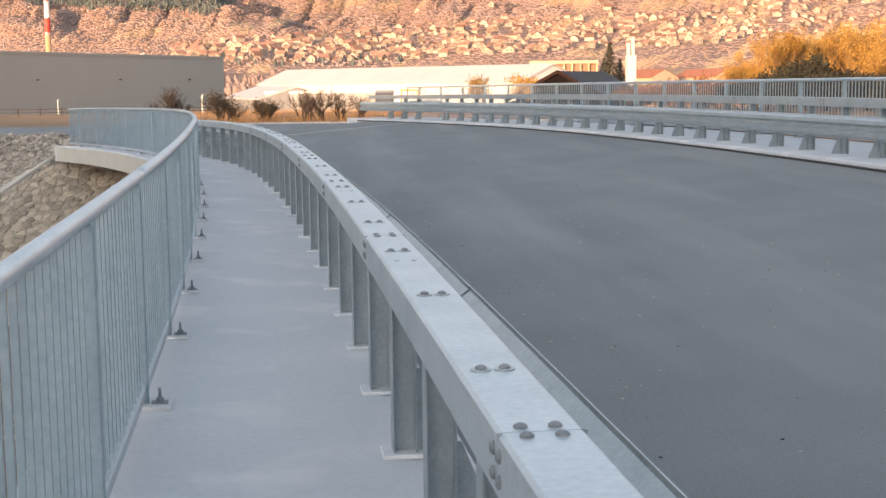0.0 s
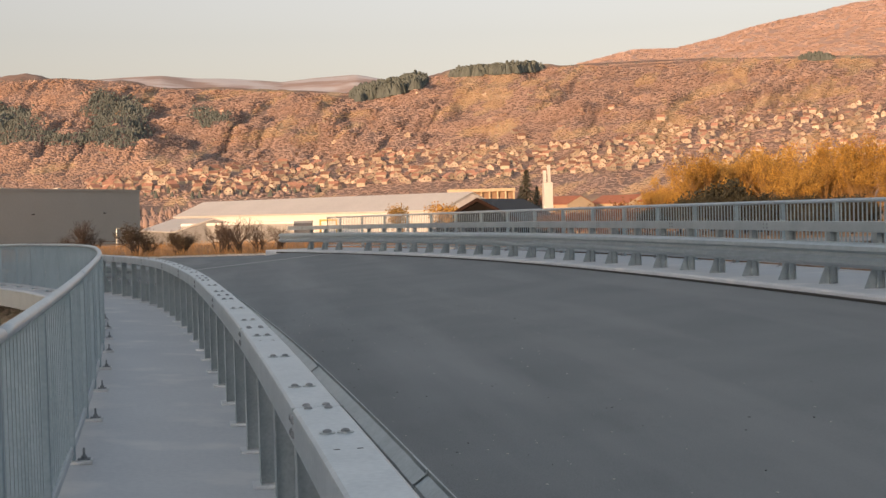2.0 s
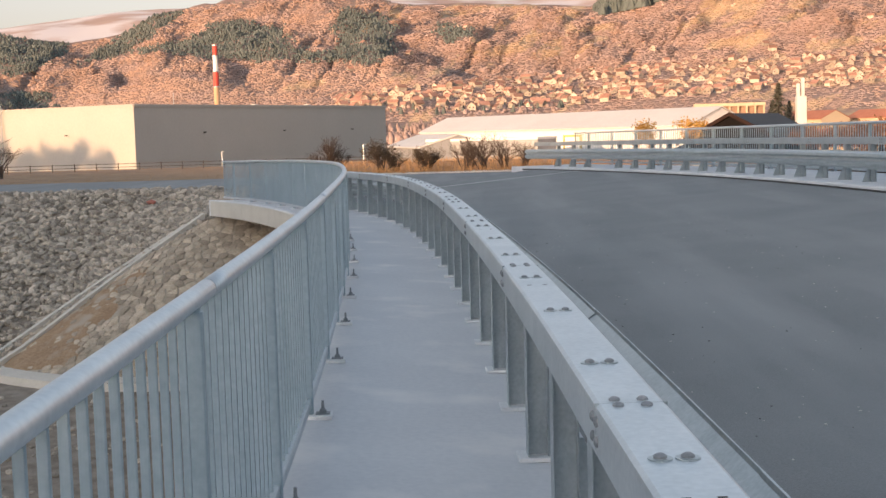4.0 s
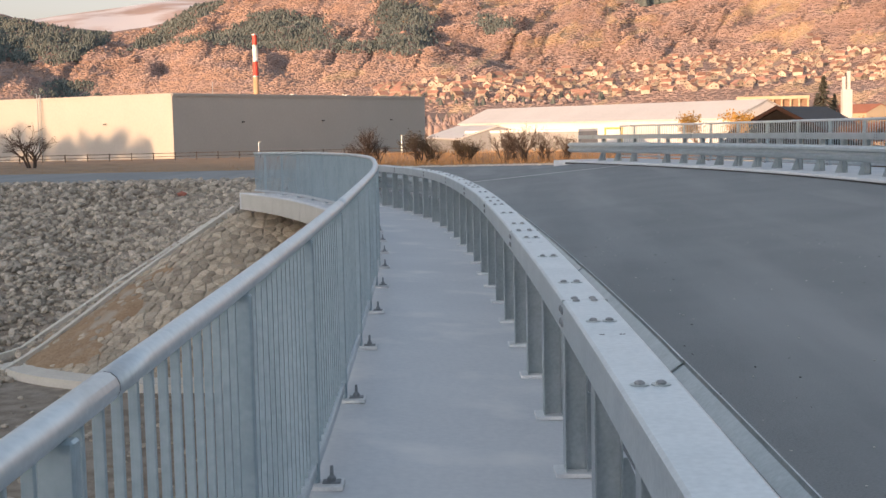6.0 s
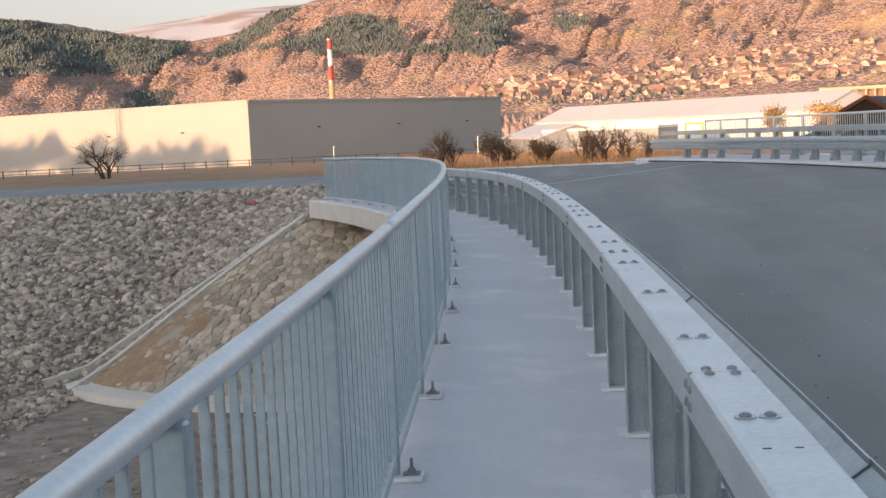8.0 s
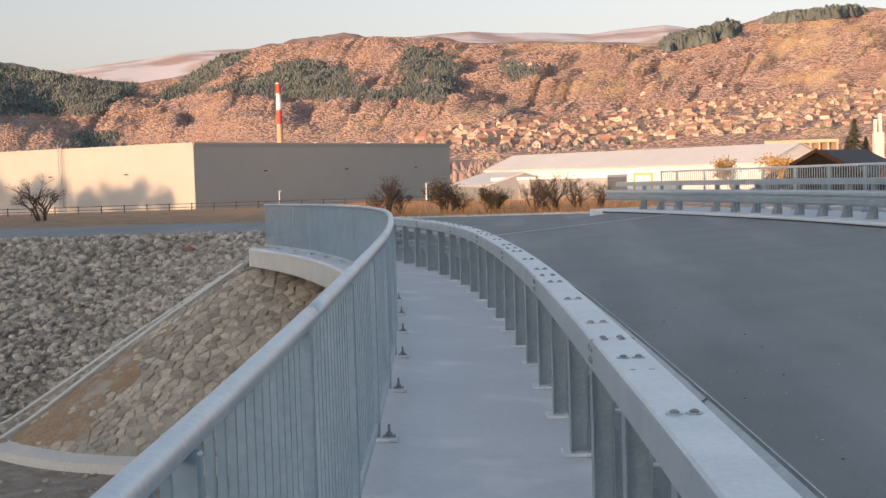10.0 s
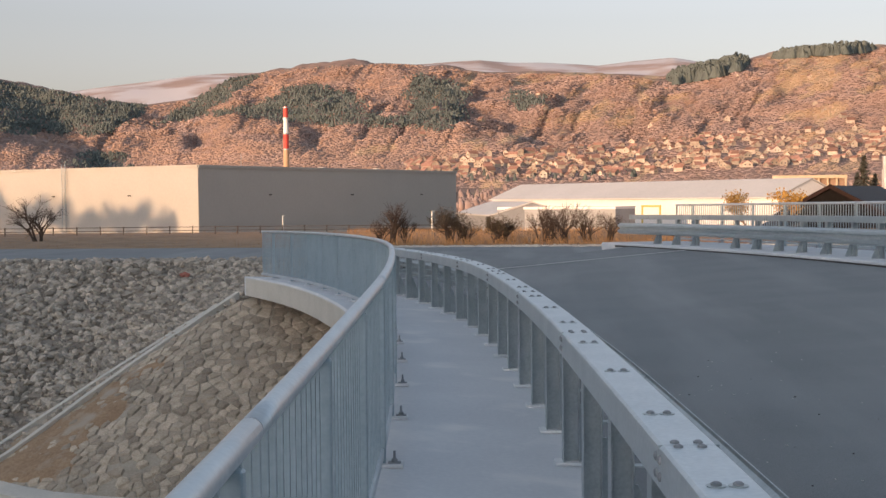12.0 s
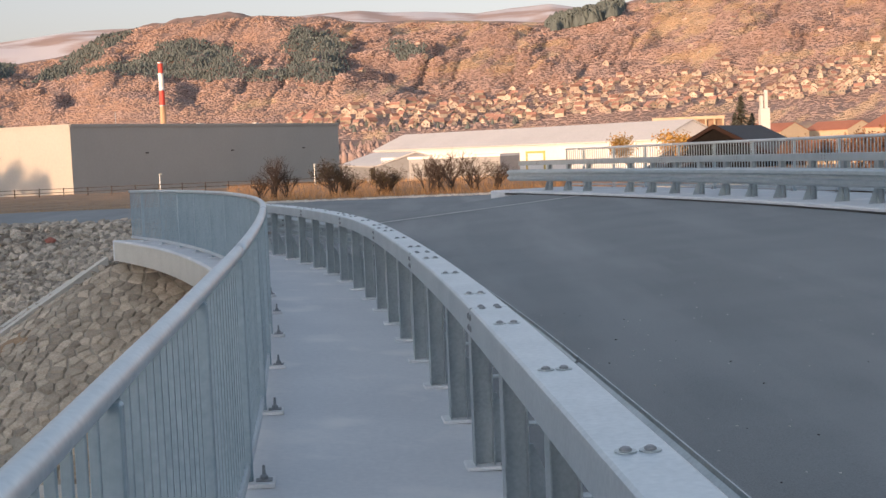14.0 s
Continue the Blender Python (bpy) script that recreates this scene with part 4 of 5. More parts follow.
SH_A, SH_B = cam_place(-2.7, 192), cam_place(9.4, 150)
store, sa, sb, sd, sn = gable_hall("storage_hall", "long low white storage hall with a pale sheet roof", SH_A, SH_B, 10.5, -3.5, 1.7, 3.7, WHITE, ROOF_GREY)
p = sa + sd * 33 - sn * 0.12
YELLOW = mat("yellow_paint", (0.55, 0.40, 0.10), (0.62, 0.46, 0.14), rough=0.6, bump=0.0)
for q0, q1, z0, z1 in ((-.25, 0, -3, .9), (3, 3.25, -3, .9), (0, 3, .65, .9)):
    wall_slab("door_frame", p + sd * q0, p + sd * q1, z0, z1, YELLOW, store, 0.15)
wall_slab("door_leaf", p + sd * 0.05 + sn * .05, p + sd * 2.95 + sn * .05, -3, .62, WHITE, store, 0.05)
LOWGREY = mat("grey_sheet", (0.26, 0.265, 0.27), (0.31, 0.315, 0.32), rough=0.5, scale=0.3, fine=3, bump=0.0)
ann = thing("annex", "low grey flat roofed annex before the storage hall", "building")
qa, qb = cam_place(-2.5, 152), cam_place(2.6, 146)
wall_slab("wall", qa, qb, -3.5, 0.75, LOWGREY, ann, 6.0)
wall_slab("roof_edge", Vector(qa).to_2d() - Vector((0, .1)), Vector(qb).to_2d() - Vector((0, .1)), 0.6, 0.87, WHITE, ann, 6.2)
sm, a2, b2, d2, n2 = gable_hall("small_hall", "small grey gabled hall next to the storage hall", cam_place(-4.2, 178), cam_place(-2.7, 150), 9, -3.5, -0.1, 1.3, LOWGREY, ROOF_GREY)
wall_slab("door_leaf", b2 - d2 * 4 - n2 * .1, b2 - d2 * 1.5 - n2 * .1, -3.2, 0, DARK, sm, 0.1)

CHIM = mat("chimney_concrete", (0.46, 0.30, 0.18), (0.54, 0.36, 0.22), rough=0.85, scale=.3, fine=3, bump=0.0)
ch = thing("chimney", "tall red and white banded factory chimney", "chimney", (-63, 314, -3))
for i, (z0, z1, mm) in enumerate(((0, 17, CHIM), (17, 20.6, RED), (20.6, 24.3, WHITE), (24.3, 27, RED))):
    bm = bmesh.new()
    cyl(bm, 0.70 - i * .04, z0, z1, 18, r2=0.66 - i * .04)
    part("band" if i else "shaft", bm, mm, ch)
for z in (17, 20.6, 24.3, 26.8):
    bm = bmesh.new()
    cyl(bm, 0.74, z - .12, z + .12, 18)
    part("collar", bm, GALV_DULL, ch)
ms = thing("antenna_mast", "thin steel mast behind the industrial hall", "mast", cam_place(-13.6, 230, -3))
bm = bmesh.new()
cyl(bm, 0.12, 0, 13, 6, r2=.05)
part("pole", bm, GALV_DULL, ms)

# hut beyond the railing
# dark boards and timber taken to near black: the front's shade is in the colour
BRICK = mat("dark_boards", (0.022, 0.012, 0.010), (0.034, 0.02, 0.017), rough=0.9, spec=0.15)
SHADED_TIMBER = mat("shaded_timber", (0.008, 0.007, 0.007), (0.015, 0.013, 0.012), rough=0.9, spec=0.02)
HW = 7.0
hut, ha, hb, hd, hn = gable_hall("hut", "small house with dark, shaded timber gable and slate roof", (22.5, 118), (16.2, 105.5), HW, -4, 0.5, 2.35, SHADED_TIMBER, SLATE)
hut["category"] = "house"
gp0 = hb + hd * 0.35
slope = 1.85 / (HW / 2)
for s0 in (-0.7, HW + 0.7):
    bm = bmesh.new()
    za, zb = 0.5 + slope * min(s0, HW - s0), 2.35
    p0, p1 = gp0 + hn * s0, gp0 + hn * (HW / 2)
    q = [bm.verts.new((w.x + e * hd.x, w.y + e * hd.y, z + dz)) for e in (0, .12) for w, z in ((p0, za), (p1, zb)) for dz in (0, .3)]
    for fi in ((0, 1, 3, 2), (4, 6, 7, 5), (0, 4, 5, 1), (2, 3, 7, 6), (0, 2, 6, 4), (1, 5, 7, 3)):
        bm.faces.new([q[i] for i in fi])
    bmesh.ops.recalc_face_normals(bm, faces=bm.faces)
    part("barge_board", bm, BRICK, hut)
low, *_ = gable_hall("lean_to", "low slate roofed shed against the small house", (12.5, 113), (13.0, 104.0), 13.0, -4, -1.8, 0.6, SHADED_TIMBER, SLATE)
low["category"] = "shed"

# white monument with two pillars
mon = thing("monument", "white concrete monument with two upright pillars", "monument", cam_place(13.9, 275, -3.5))
bm = bmesh.new()
box(bm, -0.98, 0.98, -0.98, 0.98, 0, 10.6, bevel=.1)
part("base", bm, ROOF_GREY, mon)
for q in (-.6, .35):
    bm = bmesh.new()
    box(bm, q - .3, q + .3, -.5, .5, 10.6, 13.9 + q * 1.2, bevel=.06)
    part("pillar", bm, ROOF_GREY, mon)

# long building with pillars below the village
CLAY = mat("clay_render", (0.24, 0.16, 0.11), (0.30, 0.20, 0.14), rough=0.9, scale=.3, fine=3, bump=0.0)
lb = thing("long_building", "long cream two storey building with a row of pillars", "building", cam_place(10.8, 385, -3), radians(-10))
CREAM = mat("cream_plaster", (0.46, 0.37, 0.25), (0.54, 0.43, 0.30), rough=0.85, scale=.3, fine=3, bump=0.0)
bm = bmesh.new()
box(bm, -9.8, 9.8, 0.6, 8, 0, 9.9)
part("wall", bm, CLAY, lb)
bm = bmesh.new()
box(bm, -10.2, 10.2, -0.8, 8.6, 9.9, 10.8)
part("roof", bm, CREAM, lb)
for i in range(9):
    bm = bmesh.new()
    box(bm, -9.9 + i * 2.43, -9.4 + i * 2.43, -0.4, 0.3, 0, 9.9)
    part("pillar", bm, CREAM, lb)

# low red roofed sheds beyond the railing
TILE = mat("clay_tiles", (0.32, 0.12, 0.07), (0.42, 0.17, 0.10), rough=0.85, scale=.6, fine=6, bump=0.0)
for az0, az1, d0 in ((13.2, 19.5, 150), (20.5, 26, 170)):
    t, *_ = gable_hall("shed", "low shed with an orange clay tile roof", cam_place(az0, d0), cam_place(az1, d0 * .94), 9, -4, -1.0, 0.7, CREAM, TILE)
    t["category"] = "shed"
for az0, d0 in ((12.9, 420), (15.6, 430), (17.9, 300), (9.0, 450)):
    t, *_ = gable_hall("farm_building", "grey roofed building below the village", cam_place(az0, d0), cam_place(az0 + 1.7, d0 * .97), 12, -4, 2.5, 5.0, CREAM, TILE)
    t["category"] = "building"


# ---- plants ----
def limb(vs, fs, a, b, r0, r1, sides=4):
    d = (b - a)
    if d.length < 1e-4:
        return
    z = d.normalized()
    x = z.orthogonal().normalized()
    y = z.cross(x)
    n = len(vs)
    for p, r in ((a, r0), (b, r1)):
        for i in range(sides):
            t = 2 * math.pi * i / sides
            vs.append(tuple(p + x * (r * math.cos(t)) + y * (r * math.sin(t))))
    for i in range(sides):
        j = (i + 1) % sides
        fs.append((n + i, n + j, n + sides + j, n + sides + i))


def grow(vs, fs, tips, a, d, length, r, depth, rng, spread, up):
    b = a + d * length
    limb(vs, fs, a, b, r, r * 0.62, 5 if depth > 2 else 3)
    if depth == 0:
        tips.append((b, d))
        return
    for i in range(rng.choice((2, 3, 3)) if depth < 4 else 3):
        nd = (d + Vector((rng.gauss(0, spread), rng.gauss(0, spread), rng.gauss(up, spread * .5)))).normalized()
        grow(vs, fs, tips, a.lerp(b, rng.uniform(.45, 1.0)), nd, length * rng.uniform(.6, .88), r * 0.55, depth - 1, rng, spread, up)


BARK = mat("dark_bark", (0.035, 0.025, 0.02), (0.065, 0.046, 0.036), rough=0.9, scale=6, fine=40)
TWIG = mat("dark_leaf", (0.045, 0.038, 0.022), (0.08, 0.06, 0.035), rough=0.9, per="island")
GOLD = mat("golden_leaf", (0.34, 0.19, 0.035), (0.46, 0.27, 0.06), rough=0.8, scale=0.4, fine=5, per="island", bump=0.0)
GOLD_BARK = mat("willow_bark", (0.22, 0.13, 0.05), (0.30, 0.18, 0.07), rough=0.85)
RUST = mat("rust_leaf", (0.16, 0.075, 0.03), (0.24, 0.12, 0.05), rough=0.85, per="island", bump=0.0)
GREEN = mat("conifer", (0.075, 0.075, 0.05), (0.11, 0.105, 0.075), rough=0.9, scale=.1, fine=1.5, per="island", bump=0.0)


# dark leaves, darkened further to stand for the shade beyond the outer railing
SHADED_LEAF = mat("shaded_leaf", (0.022, 0.024, 0.014), (0.045, 0.042, 0.026), rough=0.9, per="island", bump=0.0)


def plant(name, label, category, seed, height, depth, spread, up, stems, leaf_mat, leaf, per_tip, bark, trunk_r=0.05, group=""):
    rng = random.Random(seed)
    t = thing(name, label, category, group=group)
    vs, fs, tips = [], [], []
    for s in range(stems):
        d = Vector((rng.gauss(0, .35 if stems > 1 else .06), rng.gauss(0, .35 if stems > 1 else .06), 1)).normalized()
        grow(vs, fs, tips, Vector((rng.gauss(0, .12) * (stems > 1), rng.gauss(0, .12) * (stems > 1), -0.2)), d, height * .34, trunk_r, depth, rng, spread, up)
    mesh_from("trunk" if stems == 1 else "stem", vs, fs, bark, t)
    if per_tip:
        lv, lf = [], []
        for p, d in tips:
            for _ in range(per_tip):
                c = p + Vector((rng.gauss(0, leaf * 2), rng.gauss(0, leaf * 2), rng.gauss(0, leaf * 2)))
                u = Vector((rng.gauss(0, 1), rng.gauss(0, 1), rng.gauss(0, 1))).normalized() * leaf
                w = u.orthogonal().normalized() * leaf * .55
                n = len(lv)
                lv += [tuple(c - u), tuple(c + w), tuple(c + u), tuple(c - w)]
                lf.append((n, n + 1, n + 2, n + 3))
        mesh_from("crown", lv, lf, leaf_mat, t)
    return t


def put(kind, rows):
    """Place a plant at rows of (x, y, scale, turn); the first row takes the original."""
    for i, (x, y, sc, rz) in enumerate(rows):
        z = float(full_z(x, y))
        m = Matrix.Translation((x, y, z)) @ Matrix.Rotation(rz, 4, 'Z') @ Matrix.Scale(sc, 4)
        if i == 0:
            kind.matrix_basis = m
        else:
            o = copy_thing(kind, Matrix.Identity(4))
            o.matrix_basis = m


def at_az(az, d, sc, rz):
    p = cam_place(az, d)
    return (p.x, p.y, sc, rz)


bush_a = plant("bush", "dark bare bush in dry grass beside the road", "bush", 3, 3.0, 5, .42, .12, 4, TWIG, .05, 0, BARK, .085)
bush_b = plant("bush", "dark thorny bush with some withered leaves", "bush", 5, 2.6, 5, .5, .08, 6, TWIG, .06, 1, BARK, .075)
bush_c = plant("bush", "wide spreading leafless bush with long twigs", "bush", 9, 3.0, 5, .5, .05, 5, TWIG, .05, 0, BARK, .075)
put(bush_a, [at_az(-7.1, 66, .78, 0), at_az(-6.5, 67, .5, 2), at_az(-0.6, 66, .7, 1)])
put(bush_b, [at_az(-4.5, 66, .8, 0), at_az(-3.9, 67, .55, 1.2), at_az(-2.5, 65.5, .62, 2), at_az(-2.3, 66.5, .5, 4)])
put(bush_c, [at_az(0.3, 65, .82, 0), at_az(1.3, 66, .72, 2), at_az(2.2, 66, .62, 4), at_az(-0.3, 67, .6, 5), at_az(-7.6, 68, .5, 3)])
tree_l = plant("small_tree", "small leafless tree behind the side road", "tree", 12, 2.6, 5, .55, .02, 4, TWIG, .05, 0, BARK, .075)
put(tree_l, [at_az(-21.9, 78, 1.2, 0)])
willow = [plant("willow", "tall golden willow with upright branches in evening sun", "tree", 20 + i, 8, 5, .24, .22, 5, GOLD, .10, 4, GOLD_BARK, .13, "golden willows") for i in range(3)]
rows = [[], [], []]
rw = random.Random(4)
for i in range(30):
    rows[i % 3].append(at_az(19.4 + i * .37 + rw.uniform(-.3, .3), rw.uniform(110, 150), rw.uniform(.75, 1.15) * (.6 if i < 4 else .95), rw.uniform(0, 6)))
for w, r in zip(willow, rows):
    put(w, r)
thick = plant("thicket", "dark shaded evergreen thicket beyond the outer railing", "bush", 31, 4.2, 4, .45, .1, 5, SHADED_LEAF, .16, 9, BARK, .08)
put(thick, [at_az(22.4, 92, .66, 0), at_az(23.1, 94, .95, 2), at_az(23.8, 93, .75, 3), at_az(24.7, 95, .7, 1), at_az(25.6, 92, .6, 2), at_az(26.6, 92, .6, 1), at_az(28, 92, .6, 4)] + [at_az(19.8 + i * .62, 76 + 5 * (i % 3), .46 + .05 * (i % 4), i * 1.7) for i in range(17)])
ivy = plant("shrub", "rust coloured shrub behind the outer railing", "bush", 41, 2.6, 4, .45, .05, 6, RUST, .12, 7, BARK, .05)
put(ivy, [at_az(17.0, 80, .9, 0), at_az(18.3, 82, 1, 2), at_az(19.3, 84, .9, 4), at_az(14.9, 95, .8, 1), at_az(16, 100, .8, 3)])
gold_bush = plant("shrub", "small golden leafed tree by the storage hall", "tree", 44, 3.6, 4, .3, .15, 3, GOLD, .13, 5, GOLD_BARK, .06)
put(gold_bush, [at_az(8.1, 100, .85, 0), at_az(9.6, 98, .85, 2), at_az(10.1, 205, 1.25, 1), at_az(10.8, 212, 1.1, 3), at_az(11.6, 208, 1.3, 5), at_az(12.2, 215, 1.15, 2), at_az(14.9, 205, 1.3, 0), at_az(15.6, 210, 1.15, 2), at_az(16.4, 200, 1.2, 4), at_az(17.1, 206, 1.3, 1), at_az(17.9, 195, 1.25, 3), at_az(15, 170, 1.3, 1), at_az(16, 175, 1.1, 2), at_az(14.4, 180, 1.0, 4), at_az(18.5, 185, 1.2, 4)])


def spruce(seed, h):
    rng = random.Random(seed)
    t = thing("spruce", "tall dark spruce below the village", "tree")
    bm = bmesh.new()
    cyl(bm, .25, 0, h, 6, r2=.04)
    part("trunk", bm, BARK, t)
    lv, lf = [], []
    for k in range(900):
        z = h * (0.12 + .88 * rng.random() ** 1.3)
        r = (h - z) * .42 * math.sqrt(rng.random()) + .1
        a = rng.uniform(0, 6.28)
        c = Vector((r * math.cos(a), r * math.sin(a), z - r * .3))
        u = Vector((math.cos(a), math.sin(a), -.4)) * .55
        w = Vector((-math.sin(a), math.cos(a), 0)) * .3
        n = len(lv)
        lv += [tuple(c - u), tuple(c + w), tuple(c + u), tuple(c - w)]
        lf.append((n, n + 1, n + 2, n + 3))
    mesh_from("crown", lv, lf, GREEN, t)
    return t


sp = spruce(1, 13)
put(sp, [at_az(12.95, 280, 1.0, 0), at_az(13.4, 284, .72, 1), at_az(12.7, 290, .75, 2)])
# trees out of view, added to throw their shade on the hall's sunlit wall
shade = plant("roadside_tree", "broad leafless tree before the hall", "tree", 51, 13, 5, .33, .1, 1, TWIG, .3, 6, BARK, .3)
rows = []
for i, k in enumerate(range(5, 112, 4)):
    p = C0 + dL * k + Vector((math.sin(SUN_AZ), math.cos(SUN_AZ))) * (62 + 6 * (i % 3))
    rows.append((p.x, p.y, .70 + .022 * min(i, 14) + .04 * ((i * 7) % 4), i * 1.3))
put(shade, rows)

# dry grass along the road edge
blades = []
blade_t = [(np.array([(-.012, 0, 0), (.012, 0, 0), (.0, .06, 1.0)]), np.array([[0, 1, 2]])), (np.array([(-.012, 0, 0), (.012, 0, 0), (.05, -.12, .9)]), np.array([[0, 1, 2]]))]
rg = random.Random(11)
for _ in range(30000):
    az, d = rg.uniform(-26, 8), 62 + 75 * rg.random() ** 1.8
    p = cam_place(az, d)
    if p.y < 67.2 + noise.noise(Vector((p.x * .3, 0, 0))) * .8 or (az < -9 and rg.random() < .75):
        continue
    sc = rg.uniform(.2, .5) * (.55 if az < -9 else 1)
    blades.append((rg.randrange(2), trs(p.x, p.y, float(full_z(p.x, p.y)) - .02, sc * 2.2, sc * 2, sc, Euler((rg.gauss(0, .2), rg.gauss(0, .2), rg.uniform(0, 6.3))))))
STRAW = mat("dry_grass", (0.28, 0.155, 0.065), (0.40, 0.235, 0.10), rough=0.9, scale=.5, fine=4, per="island", bump=0.0)
scatter("dry_grass", blade_t, blades, STRAW, None, "tall dry orange grass beyond the road", "grass", "stuff")

# ---- fence and lamps beyond the side road ----
fen = thing("field_fence", "low dark post and rail fence beyond the side road", "fence")
bm = bmesh.new()
box(bm, -.028, .028, -.028, .028, 0, .55)
fpost = part("post", bm, TIMBER, fen)
pts = [cam_place(-27 + i * .95, 92 - i * .2) for i in range(25)]
for i, p in enumerate(pts):
    o = fpost if i == 0 else new("post", fpost.data)
    o.parent = fen
    o.matrix_basis = Matrix.Translation((p.x, p.y, float(full_z(p.x, p.y))))
    if i:
        q = pts[i - 1]
        for z in (.25, .48):
            bm = bmesh.new()
            d = p - q
            m = Matrix.Translation((q.x, q.y, float(full_z(q.x, q.y)) + z)) @ Matrix.Rotation(math.atan2(d.y, d.x), 4, 'Z')
            box(bm, 0, d.length, -.015, .015, -.02, .02, m)
            part("rail", bm, TIMBER, fen)


def lamp_post(h):
    t = thing("street_lamp", "slim grey street lamp beyond the side road", "street lamp", group="street lamps")
    bm = bmesh.new()
    cyl(bm, .13, 0, h, 8, r2=.10)
    part("pole", bm, GALV, t)
    bm = bmesh.new()
    box(bm, -.12, .5, -.1, .1, h, h + .09, bevel=.02)
    part("head", bm, GALV_DULL, t)
    return t


lp = lamp_post(3.6)
for i, (az, d, h) in enumerate(((-11.8, 110, .48), (-5.35, 108, .56))):
    p = cam_place(az, d)
    m = Matrix.Translation((p.x, p.y, float(full_z(p.x, p.y)) - .3)) @ Matrix.Scale(h, 4)
    if i == 0:
        lp.matrix_basis = m
    else:
        copy_thing(lp, Matrix.Identity(4)).matrix_basis = m

# ---- village and hill woods ----
RR = np.geomspace(500, 2250, 500)
AZ_T = np.arange(-30, 34.01, 0.1)
_a, _r = np.meshgrid(np.radians(AZ_T), RR, indexing="ij")
ZT = full_z(_r * np.sin(_a), 8 + _r * np.cos(_a))
ET = np.maximum.accumulate(np.degrees(np.arctan2(ZT - 1.75, RR[None, :])), axis=1)


def on_hill(az, el):
    """The place on the hillside seen at bearing az and elevation el."""
    i = int(round((az + 30) / 0.1))
    k = min(int(np.searchsorted(ET[i], el)), len(RR) - 1)
    r = float(RR[k])
    return r * math.sin(radians(az)), 8 + r * math.cos(radians(az)), float(ZT[i, k]), r


PLASTER, PLASTER_ALL = [mat("village_plaster", (0.28, 0.225, 0.172), (0.50, 0.425, 0.335), rough=0.85, scale=.05, fine=.5, per=q, bump=0.0, vary=0.35) for q in ("object", "island")]
VTILE, VTILE_ALL = [mat("village_tiles", (0.26, 0.135, 0.095), (0.39, 0.22, 0.165), rough=0.85, scale=.1, fine=1, per=q, bump=0.0, vary=0.4) for q in ("object", "island")]
PANE = mat("dark_window", (0.03, 0.03, 0.035), (0.05, 0.05, 0.06), rough=0.2, bump=0.0)


def house(w, d, h, rh):
    t = thing("house", "village house with pale walls and red tile roof", "house", group="village houses")
    bm = bmesh.new()
    for y in (-d / 2, d / 2):
        for x, z in ((-w / 2, -3), (w / 2, -3), (w / 2, h), (0, h + rh), (-w / 2, h)):
            bm.verts.new((x, y, z))
    bm.verts.ensure_lookup_table()
    bm.faces.new(bm.verts[0:5])
    bm.faces.new(bm.verts[5:10][::-1])
    for i in range(5):
        if i not in (2, 3):
            bm.faces.new([bm.verts[k] for k in (i, i + 5, (i + 1) % 5 + 5, (i + 1) % 5)])
    bmesh.ops.recalc_face_normals(bm, faces=bm.faces)
    walls = part("wall", bm, PLASTER, t)
    bm = bmesh.new()
    for sx in (-1, 1):
        a = [(sx * (w / 2 + .6), h - .6 * rh / (w / 2)), (0, h + rh)]
        v = [bm.verts.new((x, y, z + dz)) for y in (-d / 2 - .6, d / 2 + .6) for x, z in a for dz in (0.03, .3)]
        for fi in ((0, 1, 3, 2), (4, 6, 7, 5), (0, 4, 5, 1), (2, 3, 7, 6), (0, 2, 6, 4), (1, 5, 7, 3)):
            bm.faces.new([v[i] for i in fi])
    bmesh.ops.recalc_face_normals(bm, faces=bm.faces)
    part("roof", bm, VTILE, t)
    for x in (-w * .22, w * .22):
        bm = bmesh.new()
        box(bm, x - .7, x + .7, -d / 2 - .06, -d / 2 + .1, h * .45, h * .45 + 1.5)
        part("window", bm, PANE, walls)
    return t


SIZES = ((9, 11, 4.4, 4.0), (10.5, 9.5, 3.2, 4.2), (8, 13, 5.0, 3.4), (12, 10, 3.0, 3.8))
hs = [house(*q) for q in SIZES]
rv = random.Random(21)
houses = []
tries = 0
while len(houses) < 740 and tries < 14000:
    tries += 1
    az = rv.uniform(-6.5, 29)
    hi = np.interp(az, [-6.5, -3, 0, 3, 8, 12, 16, 22, 29], [1.7, 1.95, 2.15, 2.4, 2.75, 2.75, 2.75, 3.75, 4.2])
    lo = np.interp(az, [-6.5, 0, 8, 16, 29], [1.1, .9, 1.2, 1.5, 1.9])
    el = lo + (hi - lo) * rv.random() ** 1.15
    if rv.random() < .035:
        el = rv.uniform(hi, 5.2)
    x, y, z, r = on_hill(az, el)
    if any((x - a[0]) ** 2 + (y - a[1]) ** 2 < 5.6 ** 2 for a in houses):
        continue
    turn = rv.choice((1.57, .5, -.9, 0, .1, .7)) + rv.gauss(0, .25) - radians(az)
    houses.append((x, y, r, rv.randrange(4), Matrix.Translation((x, y, z)) @ Matrix.Rotation(turn, 4, 'Z') @ Matrix.Scale(rv.uniform(.22, .46), 4)))
houses.sort(key=lambda a: a[2])
used = [False] * 4
for x, y, r, k, m in houses[:300]:
    if not used[k]:
        hs[k].matrix_basis = m
        used[k] = True
    else:
        copy_thing(hs[k], Matrix.Identity(4)).matrix_basis = m


def tri_template(me):
    bm = bmesh.new()
    bm.from_mesh(me)
    bmesh.ops.triangulate(bm, faces=bm.faces)
    return template(bm)


